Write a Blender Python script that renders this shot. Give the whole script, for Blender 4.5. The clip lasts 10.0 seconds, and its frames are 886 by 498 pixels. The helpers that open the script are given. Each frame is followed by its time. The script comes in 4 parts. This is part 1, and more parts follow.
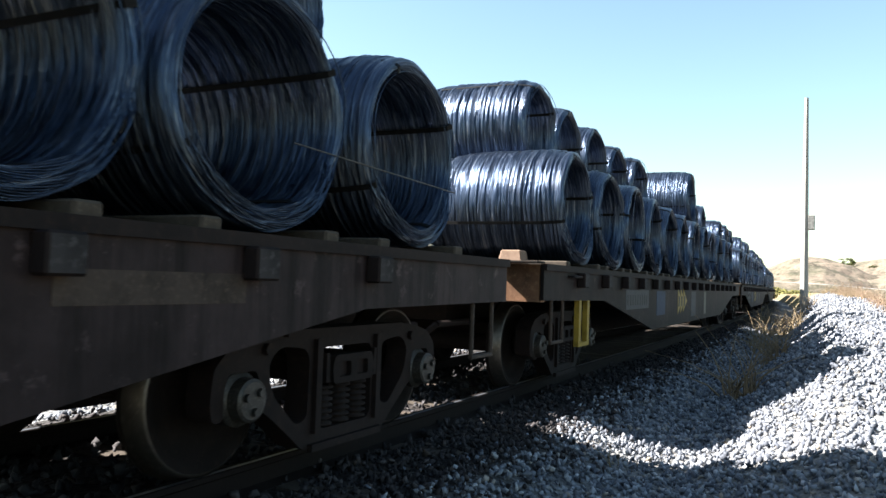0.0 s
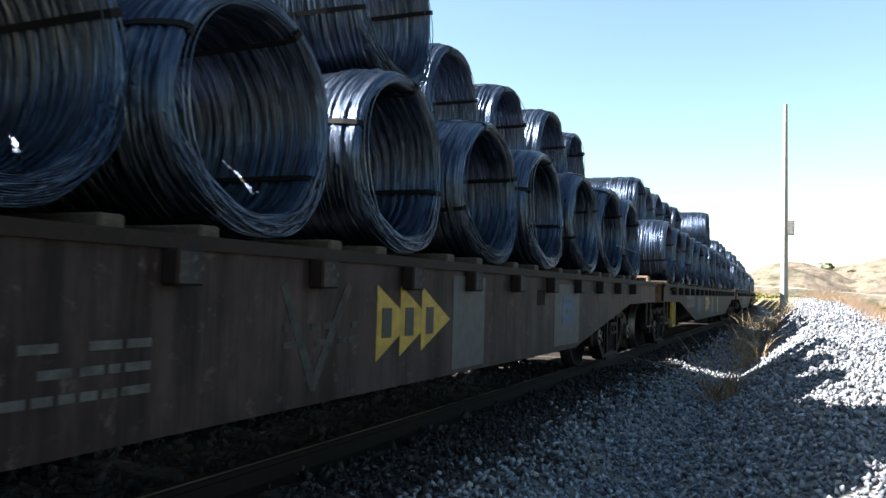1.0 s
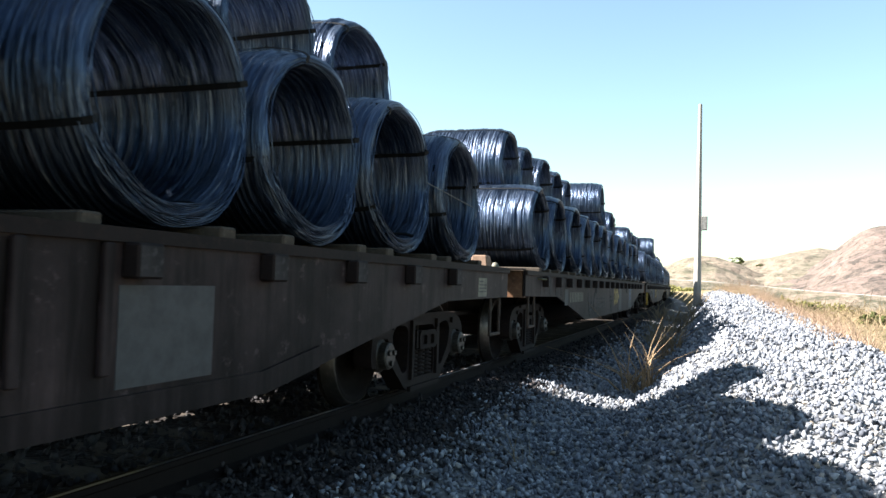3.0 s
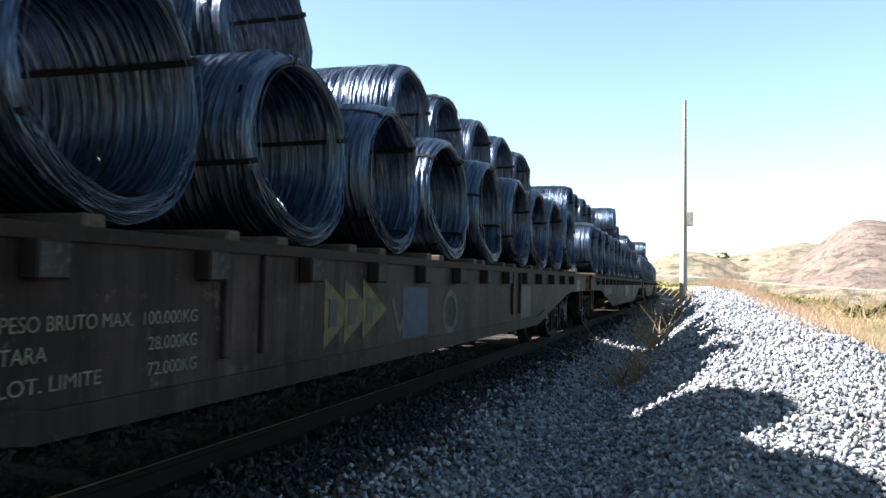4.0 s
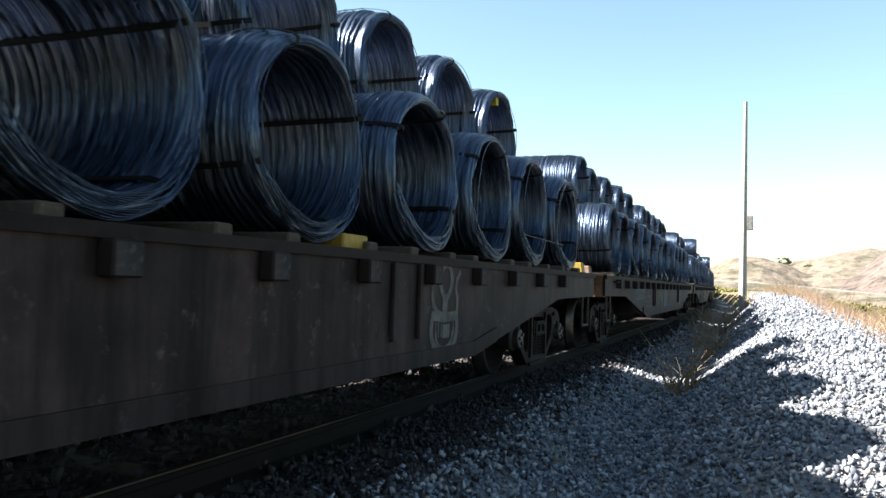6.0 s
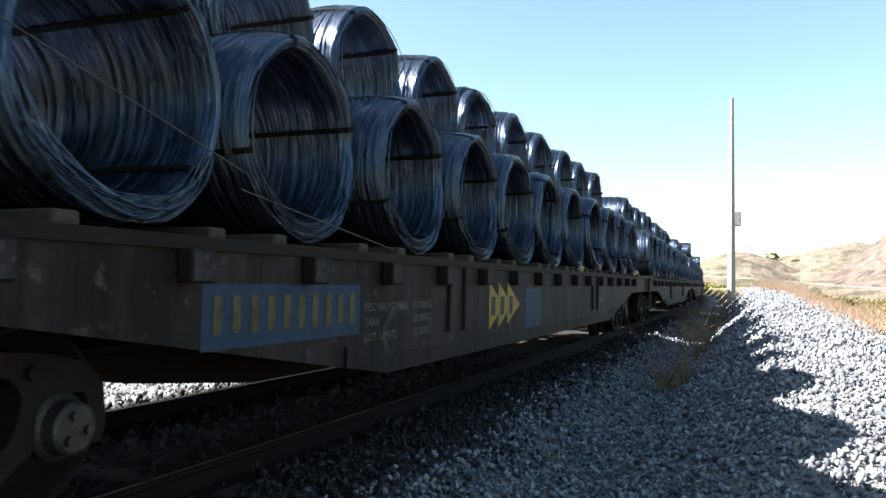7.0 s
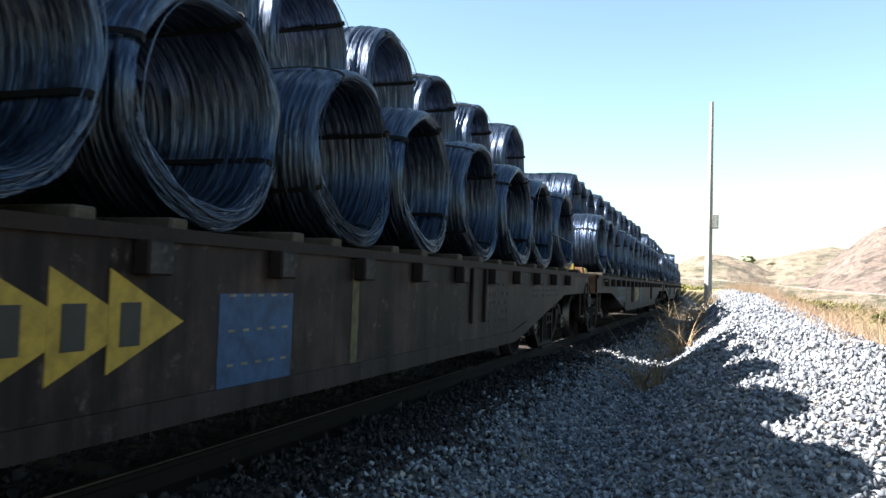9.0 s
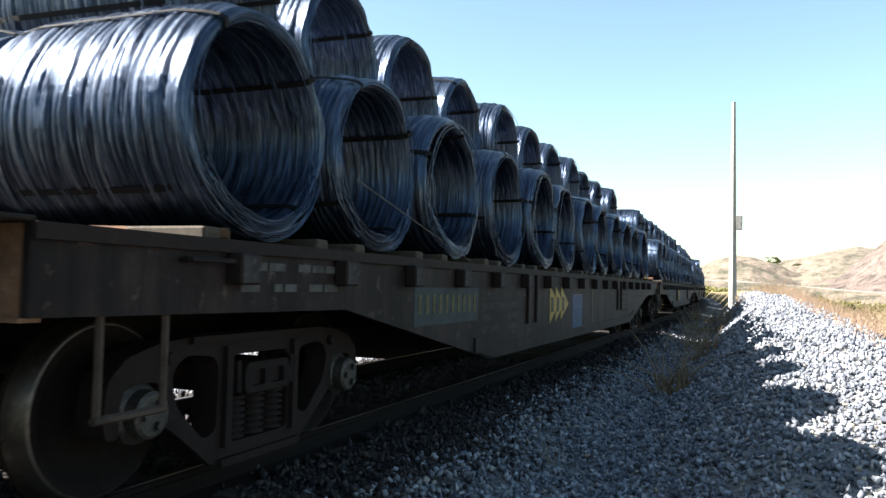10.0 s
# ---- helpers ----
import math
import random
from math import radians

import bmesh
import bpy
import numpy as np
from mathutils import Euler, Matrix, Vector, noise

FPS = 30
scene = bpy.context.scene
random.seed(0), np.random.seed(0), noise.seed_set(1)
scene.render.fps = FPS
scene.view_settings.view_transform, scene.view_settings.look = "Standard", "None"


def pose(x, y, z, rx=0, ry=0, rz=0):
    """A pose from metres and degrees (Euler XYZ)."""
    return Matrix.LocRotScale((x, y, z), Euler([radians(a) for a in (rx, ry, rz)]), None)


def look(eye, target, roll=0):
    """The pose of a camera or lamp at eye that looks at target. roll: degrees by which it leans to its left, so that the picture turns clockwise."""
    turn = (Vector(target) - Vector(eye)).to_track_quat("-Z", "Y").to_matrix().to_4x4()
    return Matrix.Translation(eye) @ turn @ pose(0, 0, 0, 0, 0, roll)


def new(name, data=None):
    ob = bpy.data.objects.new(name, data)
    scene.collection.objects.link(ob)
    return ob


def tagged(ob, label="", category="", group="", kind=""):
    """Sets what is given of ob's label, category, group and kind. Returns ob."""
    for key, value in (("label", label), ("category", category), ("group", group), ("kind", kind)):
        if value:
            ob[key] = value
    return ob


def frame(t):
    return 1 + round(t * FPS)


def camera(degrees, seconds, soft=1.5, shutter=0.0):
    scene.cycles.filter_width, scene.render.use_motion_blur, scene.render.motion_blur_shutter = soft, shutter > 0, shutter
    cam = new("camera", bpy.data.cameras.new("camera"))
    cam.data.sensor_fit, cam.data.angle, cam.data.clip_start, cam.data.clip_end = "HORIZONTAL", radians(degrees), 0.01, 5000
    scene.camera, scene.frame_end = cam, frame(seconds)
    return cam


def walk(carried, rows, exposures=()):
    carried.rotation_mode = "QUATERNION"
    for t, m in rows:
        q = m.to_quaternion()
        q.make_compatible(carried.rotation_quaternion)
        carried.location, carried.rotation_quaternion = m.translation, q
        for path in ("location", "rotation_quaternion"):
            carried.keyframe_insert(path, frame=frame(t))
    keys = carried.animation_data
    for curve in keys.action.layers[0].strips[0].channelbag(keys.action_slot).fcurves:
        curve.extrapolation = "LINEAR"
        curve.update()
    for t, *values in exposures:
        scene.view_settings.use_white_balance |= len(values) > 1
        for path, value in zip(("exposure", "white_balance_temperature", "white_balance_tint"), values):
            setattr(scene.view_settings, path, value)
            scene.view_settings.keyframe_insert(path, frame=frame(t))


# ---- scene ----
SECONDS = 10.0
EYE = Vector((0.0, 0.0, 1.0))
cam = camera(59.0, SECONDS, 1.5, 0.06)


def sight(yaw, pitch, roll):
    """Camera pose from its heading (left of the track), its tilt and its lean."""
    a, b = radians(yaw), radians(pitch)
    way = Vector((-math.sin(a) * math.cos(b), math.cos(a) * math.cos(b), math.sin(b)))
    return look(EYE, EYE + way * 10.0, roll)


HEADINGS = [
    (0, 26.27, 2.31, 1.89),
    (0.5, 25.90, 2.47, 2.04),
    (1, 25.05, 2.77, 1.68),
    (1.5, 23.28, 2.72, 2.19),
    (2, 21.83, 2.70, 2.03),
    (2.5, 20.54, 2.55, 2.05),
    (4, 18.56, 2.30, 1.14),
    (4.5, 20.34, 2.29, 1.76),
    (5, 21.73, 2.09, 1.75),
    (5.5, 22.66, 2.31, 2.18),
    (7, 21.71, 2.37, 1.02),
    (7.5, 21.39, 2.18, 1.38),
    (8, 21.10, 2.06, 2.01),
    (8.5, 20.53, 2.10, 2.07),
    (9, 20.23, 2.22, 1.97),
    (9.5, 20.23, 2.26, 1.66),
    (10, 21.80, 2.54, 1.31),
]
walk(cam, [(t, sight(y, p, r)) for t, y, p, r in HEADINGS])

# ---- light ----
SUN_WAY = Vector((1.0, 0.34, -0.86)).normalized()
world = bpy.data.worlds.new("sky")
scene.world = world
world.use_nodes = True
wn = world.node_tree
sky = wn.nodes.new("ShaderNodeTexSky")
sky.sky_type = "NISHITA"
sky.sun_disc = False
sky.sun_elevation = math.asin(-SUN_WAY.z)
sky.sun_rotation = math.atan2(-SUN_WAY.x, -SUN_WAY.y)
sky.air_density = 1.0
sky.dust_density = 0.6
sky.ozone_density = 1.5
tint = wn.nodes.new("ShaderNodeMix")
tint.data_type, tint.blend_type = "RGBA", "MULTIPLY"
tint.inputs[0].default_value = 1.0
tint.inputs[7].default_value = (1.10, 1.13, 0.96, 1.0)
wn.links.new(sky.outputs[0], tint.inputs[6])
wn.links.new(tint.outputs[2], wn.nodes["Background"].inputs[0])
wn.nodes["Background"].inputs[1].default_value = 0.040
sun_data = bpy.data.lights.new("sun", "SUN")
sun_data.energy = 5.0
sun_data.angle = radians(0.53)
sun_data.color = (1.0, 0.95, 0.88)
sun = new("sun", sun_data)
sun.matrix_world = look((-30, -7, 28), Vector((-30, -7, 28)) + SUN_WAY)
scene.view_settings.exposure = 2.80

# ---- track line ----
BEND = 0.000744      # the line curves gently to the left
CENTRE = -3.6        # centre line of the track at the camera
PITCH = 19.1         # wagon to wagon
LENGTH = 18.1        # wagon body


def track(s, w=0.0, z=0.0):
    a = BEND * s
    return Vector((CENTRE - BEND * s * s / 2 + w * math.cos(a), s + w * math.sin(a), z))


def travel(t):
    return 7.192 * (t - 5) - 0.0136 * (t - 5) ** 2


def wagon_pose(rear, t):
    s = rear + travel(t)
    a, b = track(s + 1.65), track(s + 16.45)
    d = (b - a).normalized()
    o = a - d * 1.65
    return pose(o.x, o.y, 0.0, 0, 0, math.degrees(math.atan2(-d.x, d.y)))


# ---- materials ----
def material(name, rough=0.6, metal=0.0):
    m = bpy.data.materials.new(name)
    m.use_nodes = True
    b = m.node_tree.nodes["Principled BSDF"]
    b.inputs["Roughness"].default_value = rough
    b.inputs["Metallic"].default_value = metal
    b.inputs["Specular IOR Level"].default_value = 0.22
    return m, m.node_tree, b


def ramp(nt, fac, stops):
    n = nt.nodes.new("ShaderNodeValToRGB")
    el = n.color_ramp.elements
    el[0].position, el[0].color = stops[0][0], (*stops[0][1], 1)
    el[1].position, el[1].color = stops[-1][0], (*stops[-1][1], 1)
    for p, c in stops[1:-1]:
        e = el.new(p)
        e.color = (*c, 1)
    nt.links.new(fac, n.inputs[0])
    return n.outputs[0]


def noise_tex(nt, scale, detail=4.0, rough=0.55, stretch=(1, 1, 1), coord="Object", dist=0.0):
    tc = nt.nodes.new("ShaderNodeTexCoord")
    mp = nt.nodes.new("ShaderNodeMapping")
    mp.inputs["Scale"].default_value = stretch
    nt.links.new(tc.outputs[coord], mp.inputs[0])
    n = nt.nodes.new("ShaderNodeTexNoise")
    n.inputs["Scale"].default_value = scale
    n.inputs["Detail"].default_value = detail
    n.inputs["Roughness"].default_value = rough
    n.inputs["Distortion"].default_value = dist
    nt.links.new(mp.outputs[0], n.inputs["Vector"])
    return n.outputs["Fac"]


def mixed(nt, fac, a, b, mode="MIX"):
    n = nt.nodes.new("ShaderNodeMix")
    n.data_type = "RGBA"
    n.blend_type = mode
    for sock, v in ((n.inputs[0], fac), (n.inputs[6], a), (n.inputs[7], b)):
        if isinstance(v, (int, float)):
            sock.default_value = v
        elif isinstance(v, tuple):
            sock.default_value = (*v, 1)
        else:
            nt.links.new(v, sock)
    return n.outputs[2]


def bump(nt, b, height, strength=0.3, distance=0.01):
    n = nt.nodes.new("ShaderNodeBump")
    n.inputs["Strength"].default_value = strength
    n.inputs["Distance"].default_value = distance
    nt.links.new(height, n.inputs["Height"])
    nt.links.new(n.outputs[0], b.inputs["Normal"])


def worn(name, base, dark, patch, rough=0.6, metal=0.0, scale=2.0, grain=60.0, bumpy=0.25):
    """A worn surface: two colours in large stains, a third in speckles, fine relief."""
    m, nt, b = material(name, rough, metal)
    b.inputs["Specular IOR Level"].default_value = 0.5 if metal else 0.14
    big = noise_tex(nt, scale, 6, 0.65)
    c = ramp(nt, big, [(0.3, dark), (0.55, base), (0.75, base)])
    small = noise_tex(nt, scale * 7, 8, 0.7)
    mask = ramp(nt, small, [(0.52, (0, 0, 0)), (0.68, (1, 1, 1))])
    c = mixed(nt, mask, c, patch)
    nt.links.new(c, b.inputs["Base Color"])
    bump(nt, b, noise_tex(nt, grain, 4, 0.6), bumpy, 0.004)
    return m


def side_paint(name, base, dark, patch, rough=0.65):
    """Old wagon paint with dirt running down the sill, faded and rusty areas."""
    m, nt, b = material(name, rough)
    b.inputs["Specular IOR Level"].default_value = 0.12
    c = ramp(nt, noise_tex(nt, 1.2, 7, 0.65), [(0.32, dark), (0.52, base), (0.74, patch)])
    runs = ramp(nt, noise_tex(nt, 2.6, 6, 0.7, (1, 2.4, 0.22)), [(0.38, (0.32, 0.30, 0.29)), (0.58, (1.15, 1.1, 1.08))])
    c = mixed(nt, 1.0, c, runs, "MULTIPLY")
    chips = ramp(nt, noise_tex(nt, 7, 9, 0.75), [(0.58, (0, 0, 0)), (0.72, (1, 1, 1))])
    c = mixed(nt, chips, c, tuple(v * 1.9 for v in patch))
    nt.links.new(c, b.inputs["Base Color"])
    bump(nt, b, noise_tex(nt, 40, 5, 0.65), 0.3, 0.004)
    return m


def plain_paint(name, colour, rough=0.6, wear=0.35):
    """Flaking paint: the colour with darker rubbed spots."""
    m, nt, b = material(name, rough)
    f = noise_tex(nt, 9, 8, 0.7)
    mask = ramp(nt, f, [(0.35, (wear, wear, wear)), (0.6, (1, 1, 1))])
    nt.links.new(mixed(nt, 1.0, colour, mask, "MULTIPLY"), b.inputs["Base Color"])
    bump(nt, b, noise_tex(nt, 80, 3), 0.15, 0.003)
    return m


M_SIDE = side_paint("wagon_side_paint", (0.0230, 0.0165, 0.0178), (0.0090, 0.0060, 0.0064), (0.042, 0.030, 0.031))
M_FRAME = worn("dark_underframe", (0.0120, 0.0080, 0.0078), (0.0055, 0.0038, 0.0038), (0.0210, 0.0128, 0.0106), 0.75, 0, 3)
M_RUST = worn("rusty_end", (0.105, 0.055, 0.032), (0.040, 0.022, 0.015), (0.150, 0.090, 0.056), 0.75, 0, 4)
M_STEP = worn("dusty_step_steel", (0.045, 0.034, 0.029), (0.02, 0.015, 0.013), (0.07, 0.05, 0.04), 0.75, 0, 6)
M_FLANGE = side_paint("flange_paint", (0.0170, 0.0130, 0.0140), (0.010, 0.0074, 0.0080), (0.024, 0.018, 0.019))
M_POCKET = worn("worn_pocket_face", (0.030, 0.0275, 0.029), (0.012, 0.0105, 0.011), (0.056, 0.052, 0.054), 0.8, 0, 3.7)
M_DECK = worn("deck_steel", (0.0144, 0.0120, 0.0108), (0.0072, 0.0066, 0.0060), (0.0240, 0.0144, 0.0096), 0.8, 0, 2)
M_TIMBER = worn("weathered_timber", (0.054, 0.044, 0.036), (0.028, 0.023, 0.019), (0.086, 0.071, 0.057), 0.85, 0, 6)
M_RAIL = worn("rail_rust", (0.0060, 0.0036, 0.0032), (0.0032, 0.0020, 0.0018), (0.0090, 0.0056, 0.0046), 0.8, 0, 3)
M_TREAD = worn("polished_tread", (0.34, 0.36, 0.42), (0.25, 0.27, 0.31), (0.40, 0.42, 0.48), 0.42, 1.0, 4)
M_TYRE = worn("worn_tyre", (0.085, 0.075, 0.068), (0.045, 0.038, 0.034), (0.13, 0.11, 0.10), 0.42, 0.9, 4)
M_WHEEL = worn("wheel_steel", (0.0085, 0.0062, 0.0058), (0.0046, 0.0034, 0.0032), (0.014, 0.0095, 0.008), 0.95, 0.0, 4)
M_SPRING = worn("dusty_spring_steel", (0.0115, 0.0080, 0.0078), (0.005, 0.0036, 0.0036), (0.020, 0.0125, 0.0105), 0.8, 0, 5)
M_HUB = worn("hub_cap_steel", (0.034, 0.030, 0.028), (0.010, 0.009, 0.008), (0.105, 0.098, 0.092), 0.5, 0.4, 12)
M_STRAP = worn("strap_steel", (0.0040, 0.0042, 0.0050), (0.0025, 0.0027, 0.0032), (0.008, 0.008, 0.009), 0.7, 0.0, 8)
M_YELLOW = plain_paint("yellow_paint", (0.2558, 0.1733, 0.0248), 0.55, 0.6)
M_PALE = plain_paint("pale_paint", (0.1650, 0.1650, 0.1613), 0.7, 0.45)
M_BLUE = plain_paint("blue_paint", (0.0150, 0.0470, 0.1150), 0.6, 0.5)
M_INK = plain_paint("dark_letter_paint", (0.0210, 0.0210, 0.0210), 0.6, 0.7)
M_WHITE = plain_paint("white_paint", (0.145, 0.142, 0.112), 0.65, 0.4)
M_CONCRETE = worn("concrete", (0.250, 0.242, 0.230), (0.190, 0.184, 0.174), (0.290, 0.280, 0.266), 0.85, 0, 2)


def wire_material():
    """Bare drawn steel: fine strands along the turns, on the outside as on the ends."""
    m, nt, b = material("steel_wire", 0.33, 0.9)
    b.inputs["Specular IOR Level"].default_value = 0.4
    tc = nt.nodes.new("ShaderNodeTexCoord")
    sep = nt.nodes.new("ShaderNodeSeparateXYZ")
    nt.links.new(tc.outputs["Object"], sep.inputs[0])
    flat = nt.nodes.new("ShaderNodeCombineXYZ")
    nt.links.new(sep.outputs[1], flat.inputs[1])
    nt.links.new(sep.outputs[2], flat.inputs[2])
    rad = nt.nodes.new("ShaderNodeVectorMath")
    rad.operation = "LENGTH"
    nt.links.new(flat.outputs[0], rad.inputs[0])
    turn = nt.nodes.new("ShaderNodeMath")
    turn.operation = "ARCTAN2"
    nt.links.new(sep.outputs[1], turn.inputs[0])
    nt.links.new(sep.outputs[2], turn.inputs[1])
    strand = nt.nodes.new("ShaderNodeCombineXYZ")
    nt.links.new(sep.outputs[0], strand.inputs[0])
    nt.links.new(rad.outputs["Value"], strand.inputs[1])
    nt.links.new(turn.outputs[0], strand.inputs[2])

    def streaks(stretch, detail):
        mp = nt.nodes.new("ShaderNodeMapping")
        mp.inputs["Scale"].default_value = stretch
        nt.links.new(strand.outputs[0], mp.inputs[0])
        n = nt.nodes.new("ShaderNodeTexNoise")
        n.inputs["Scale"].default_value = 1.0
        n.inputs["Detail"].default_value = detail
        n.inputs["Roughness"].default_value = 0.65
        nt.links.new(mp.outputs[0], n.inputs["Vector"])
        return n.outputs["Fac"]

    # the last stop puts white sun sparkle into the colour of some strands
    c = ramp(nt, streaks((75, 75, 0.7), 4), [(0.3, (0.016, 0.024, 0.044)), (0.5, (0.041, 0.061, 0.104)), (0.64, (0.106, 0.136, 0.190)), (0.76, (0.31, 0.32, 0.34))])
    rust = ramp(nt, noise_tex(nt, 2.2, 6, 0.7), [(0.56, (0, 0, 0)), (0.8, (0.6, 0.6, 0.6))])
    nt.links.new(mixed(nt, rust, c, (0.060, 0.050, 0.042)), b.inputs["Base Color"])
    bump(nt, b, streaks((95, 95, 0.9), 3), 1.0, 0.014)
    return m


M_WIRE = wire_material()


# ---- mesh helpers ----
def finish(name, verts, faces, mat, parent=None, label="", smooth=False):
    me = bpy.data.meshes.new(name)
    me.from_pydata([tuple(v) for v in verts], [], faces)
    me.update()
    if smooth:
        me.polygons.foreach_set("use_smooth", [True] * len(me.polygons))
    if mat:
        me.materials.append(mat)
    ob = new(name, me)
    if parent:
        ob.parent = parent
    if label:
        tagged(ob, label)
    return ob


def part(name, bm, mat, parent=None, label="", smooth=False, bevel=0.0):
    """One bmesh as one mesh object under its thing."""
    if bevel:
        bmesh.ops.bevel(bm, geom=bm.edges[:], offset=bevel, segments=1, affect="EDGES")
    me = bpy.data.meshes.new(name)
    bm.to_mesh(me)
    bm.free()
    if smooth:
        me.polygons.foreach_set("use_smooth", [True] * len(me.polygons))
    me.materials.append(mat)
    ob = new(name, me)
    if parent:
        ob.parent = parent
    if label:
        tagged(ob, label)
    return ob


def box_bm(x0, x1, y0, y1, z0, z1, bm=None):
    bm = bm or bmesh.new()
    bmesh.ops.create_cube(bm, size=1.0, matrix=Matrix.Translation(((x0 + x1) / 2, (y0 + y1) / 2, (z0 + z1) / 2)) @ Matrix.Diagonal((x1 - x0, y1 - y0, z1 - z0, 1)))
    return bm


def prism_x(points, x0, x1, bm=None):
    """A polygon in the y-z plane, extruded along x."""
    bm = bm or bmesh.new()
    a = [bm.verts.new((x0, y, z)) for y, z in points]
    b = [bm.verts.new((x1, y, z)) for y, z in points]
    n = len(points)
    fs = [bm.faces.new(a), bm.faces.new(b[::-1])]
    for i in range(n):
        fs.append(bm.faces.new((a[(i + 1) % n], a[i], b[i], b[(i + 1) % n])))
    bmesh.ops.recalc_face_normals(bm, faces=fs)
    return bm


def disc_x(y, z, r, x0, x1, seg=24, bm=None, r2=None):
    """A cylinder along x."""
    bm = bm or bmesh.new()
    bmesh.ops.create_cone(bm, cap_ends=True, segments=seg, radius1=r, radius2=r if r2 is None else r2, depth=abs(x1 - x0),
                          matrix=Matrix.Translation(((x0 + x1) / 2, y, z)) @ Matrix.Rotation(math.pi / 2, 4, "Y"))
    return bm


def bar_bm(p, q, r, bm=None, seg=6):
    bm = bm or bmesh.new()
    p, q = Vector(p), Vector(q)
    d = q - p
    bmesh.ops.create_cone(bm, cap_ends=True, segments=seg, radius1=r, radius2=r, depth=d.length,
                          matrix=Matrix.Translation((p + q) / 2) @ d.to_track_quat("Z", "Y").to_matrix().to_4x4())
    return bm


# ---- ground ----
BANK_Y = [-60, 0, 3.0, 5.05, 6.4, 7.8, 9.2, 10.5, 14, 20, 30, 66, 120, 700]
BANK_Z = [-0.6, -0.5, -0.3, -0.04, 0.17, 0.30, 0.38, 0.42, 0.46, 0.58, 0.74, 0.9, 0.6, 0.0]
CROSS_Q = [-400, -60, -14, -5.0, -2.6, -1.75, 1.65, 2.2, 2.7]
CROSS_Z = [-3, -2, -1.2, -0.85, -0.6, -0.16, -0.17, -0.32, -0.35]


def bank(y):
    return float(np.interp(y, BANK_Y, BANK_Z))


def ground_height(q, y):
    """Height over the rail at q metres to the side of the track's centre: ballast bed, ditch, gravel bank, field."""
    if q < 2.7:
        return float(np.interp(q, CROSS_Q, CROSS_Z))
    c = bank(y)
    k = 0.4 * max(0.0, min(1.0, (y - 12) / 30))
    z = float(np.interp(q, [2.7, 3.75, 4.3, 5.0, 5.9, 7.5, 14, 60, 400], [-0.35, c, c + 0.04 + k * 0.2, c + 0.07, c - 0.4, min(c - 0.7, -0.75), -1.5, -2.6, -5.0]))
    if q < 8:
        z += 0.07 * noise.noise((q * 0.8, y * 0.5, 0)) * min(1.0, (q - 2.7))
    return z


def side_x(y):
    return CENTRE - BEND * min(y, 260) ** 2 / 2 if y > 0 else CENTRE - BEND * y * y / 2


def ground_material():
    m, nt, b = material("ground_cover", 0.92)
    tc = nt.nodes.new("ShaderNodeTexCoord")
    v = nt.nodes.new("ShaderNodeTexVoronoi")
    v.inputs["Scale"].default_value = 24
    nt.links.new(tc.outputs["Object"], v.inputs["Vector"])
    stone = ramp(nt, v.outputs["Color"], [(0.1, (0.10, 0.102, 0.106)), (0.9, (0.22, 0.222, 0.226))])
    stain = ramp(nt, noise_tex(nt, 1.1, 5), [(0.35, (0.75, 0.72, 0.68)), (0.65, (1, 1, 1))])
    stone = mixed(nt, 1.0, stone, stain, "MULTIPLY")
    dry = ramp(nt, noise_tex(nt, 0.12, 8, 0.7), [(0.3, (0.070, 0.074, 0.030)), (0.5, (0.150, 0.118, 0.066)), (0.7, (0.200, 0.150, 0.095))])
    at = nt.nodes.new("ShaderNodeAttribute")
    at.attribute_name = "cover"
    stain_shade = nt.nodes.new("ShaderNodeAttribute")
    stain_shade.attribute_name = "stain_shade"
    # near the track: oil and rust stain plus the train's shade, both painted in
    stone = mixed(nt, stain_shade.outputs["Fac"], stone, mixed(nt, 1.0, stone, (0.12, 0.095, 0.09), "MULTIPLY"))
    nt.links.new(mixed(nt, at.outputs["Fac"], stone, dry), b.inputs["Base Color"])
    bump(nt, b, v.outputs["Distance"], 1.0, 0.03)
    return m


def ground():
    qs = np.concatenate([np.linspace(-420, -30, 20), np.linspace(-27, -5, 14), np.arange(-4.6, 8.0, 0.14), np.linspace(8.4, 30, 26), np.linspace(36, 600, 24)])
    ys = np.concatenate([np.linspace(-140, -6, 15), np.arange(-5, 16, 0.16), np.linspace(16.5, 70, 70), np.linspace(76, 900, 40)])
    verts, faces, cover, stain_shade = [], [], [], []
    for y in ys:
        for q in qs:
            z = ground_height(q, y) + 0.02 * noise.noise((q * 4, y * 4, 3))
            verts.append((side_x(y) + q, y, z))
            # full over the bed: stain and the shade under the wagons in one value
            stain_shade.append(max(0.0, min(1.0, (2.1 - abs(q)) / 0.5)))
            edge = 5.6 + 0.5 * noise.noise((y * 0.6, 1, 0))
            far = max(0.0, min(1.0, (q - edge) / 0.5), min(1.0, (-14 - q) / 3.0))
            cover.append(max(far, min(1.0, max(0.0, (y - 45) / 15)) if q > 2.7 else 0.0))
    n = len(qs)
    for j in range(len(ys) - 1):
        for i in range(n - 1):
            a = j * n + i
            faces.append((a, a + 1, a + n + 1, a + n))
    ob = finish("ground", verts, faces, ground_material(), smooth=True)
    ob.data.attributes.new("cover", "FLOAT", "POINT").data.foreach_set("value", cover)
    ob.data.attributes.new("stain_shade", "FLOAT", "POINT").data.foreach_set("value", stain_shade)
    tagged(ob, "grey crushed stone ground with ballast bed and gravel bank", "ground", kind="structure")


ground()


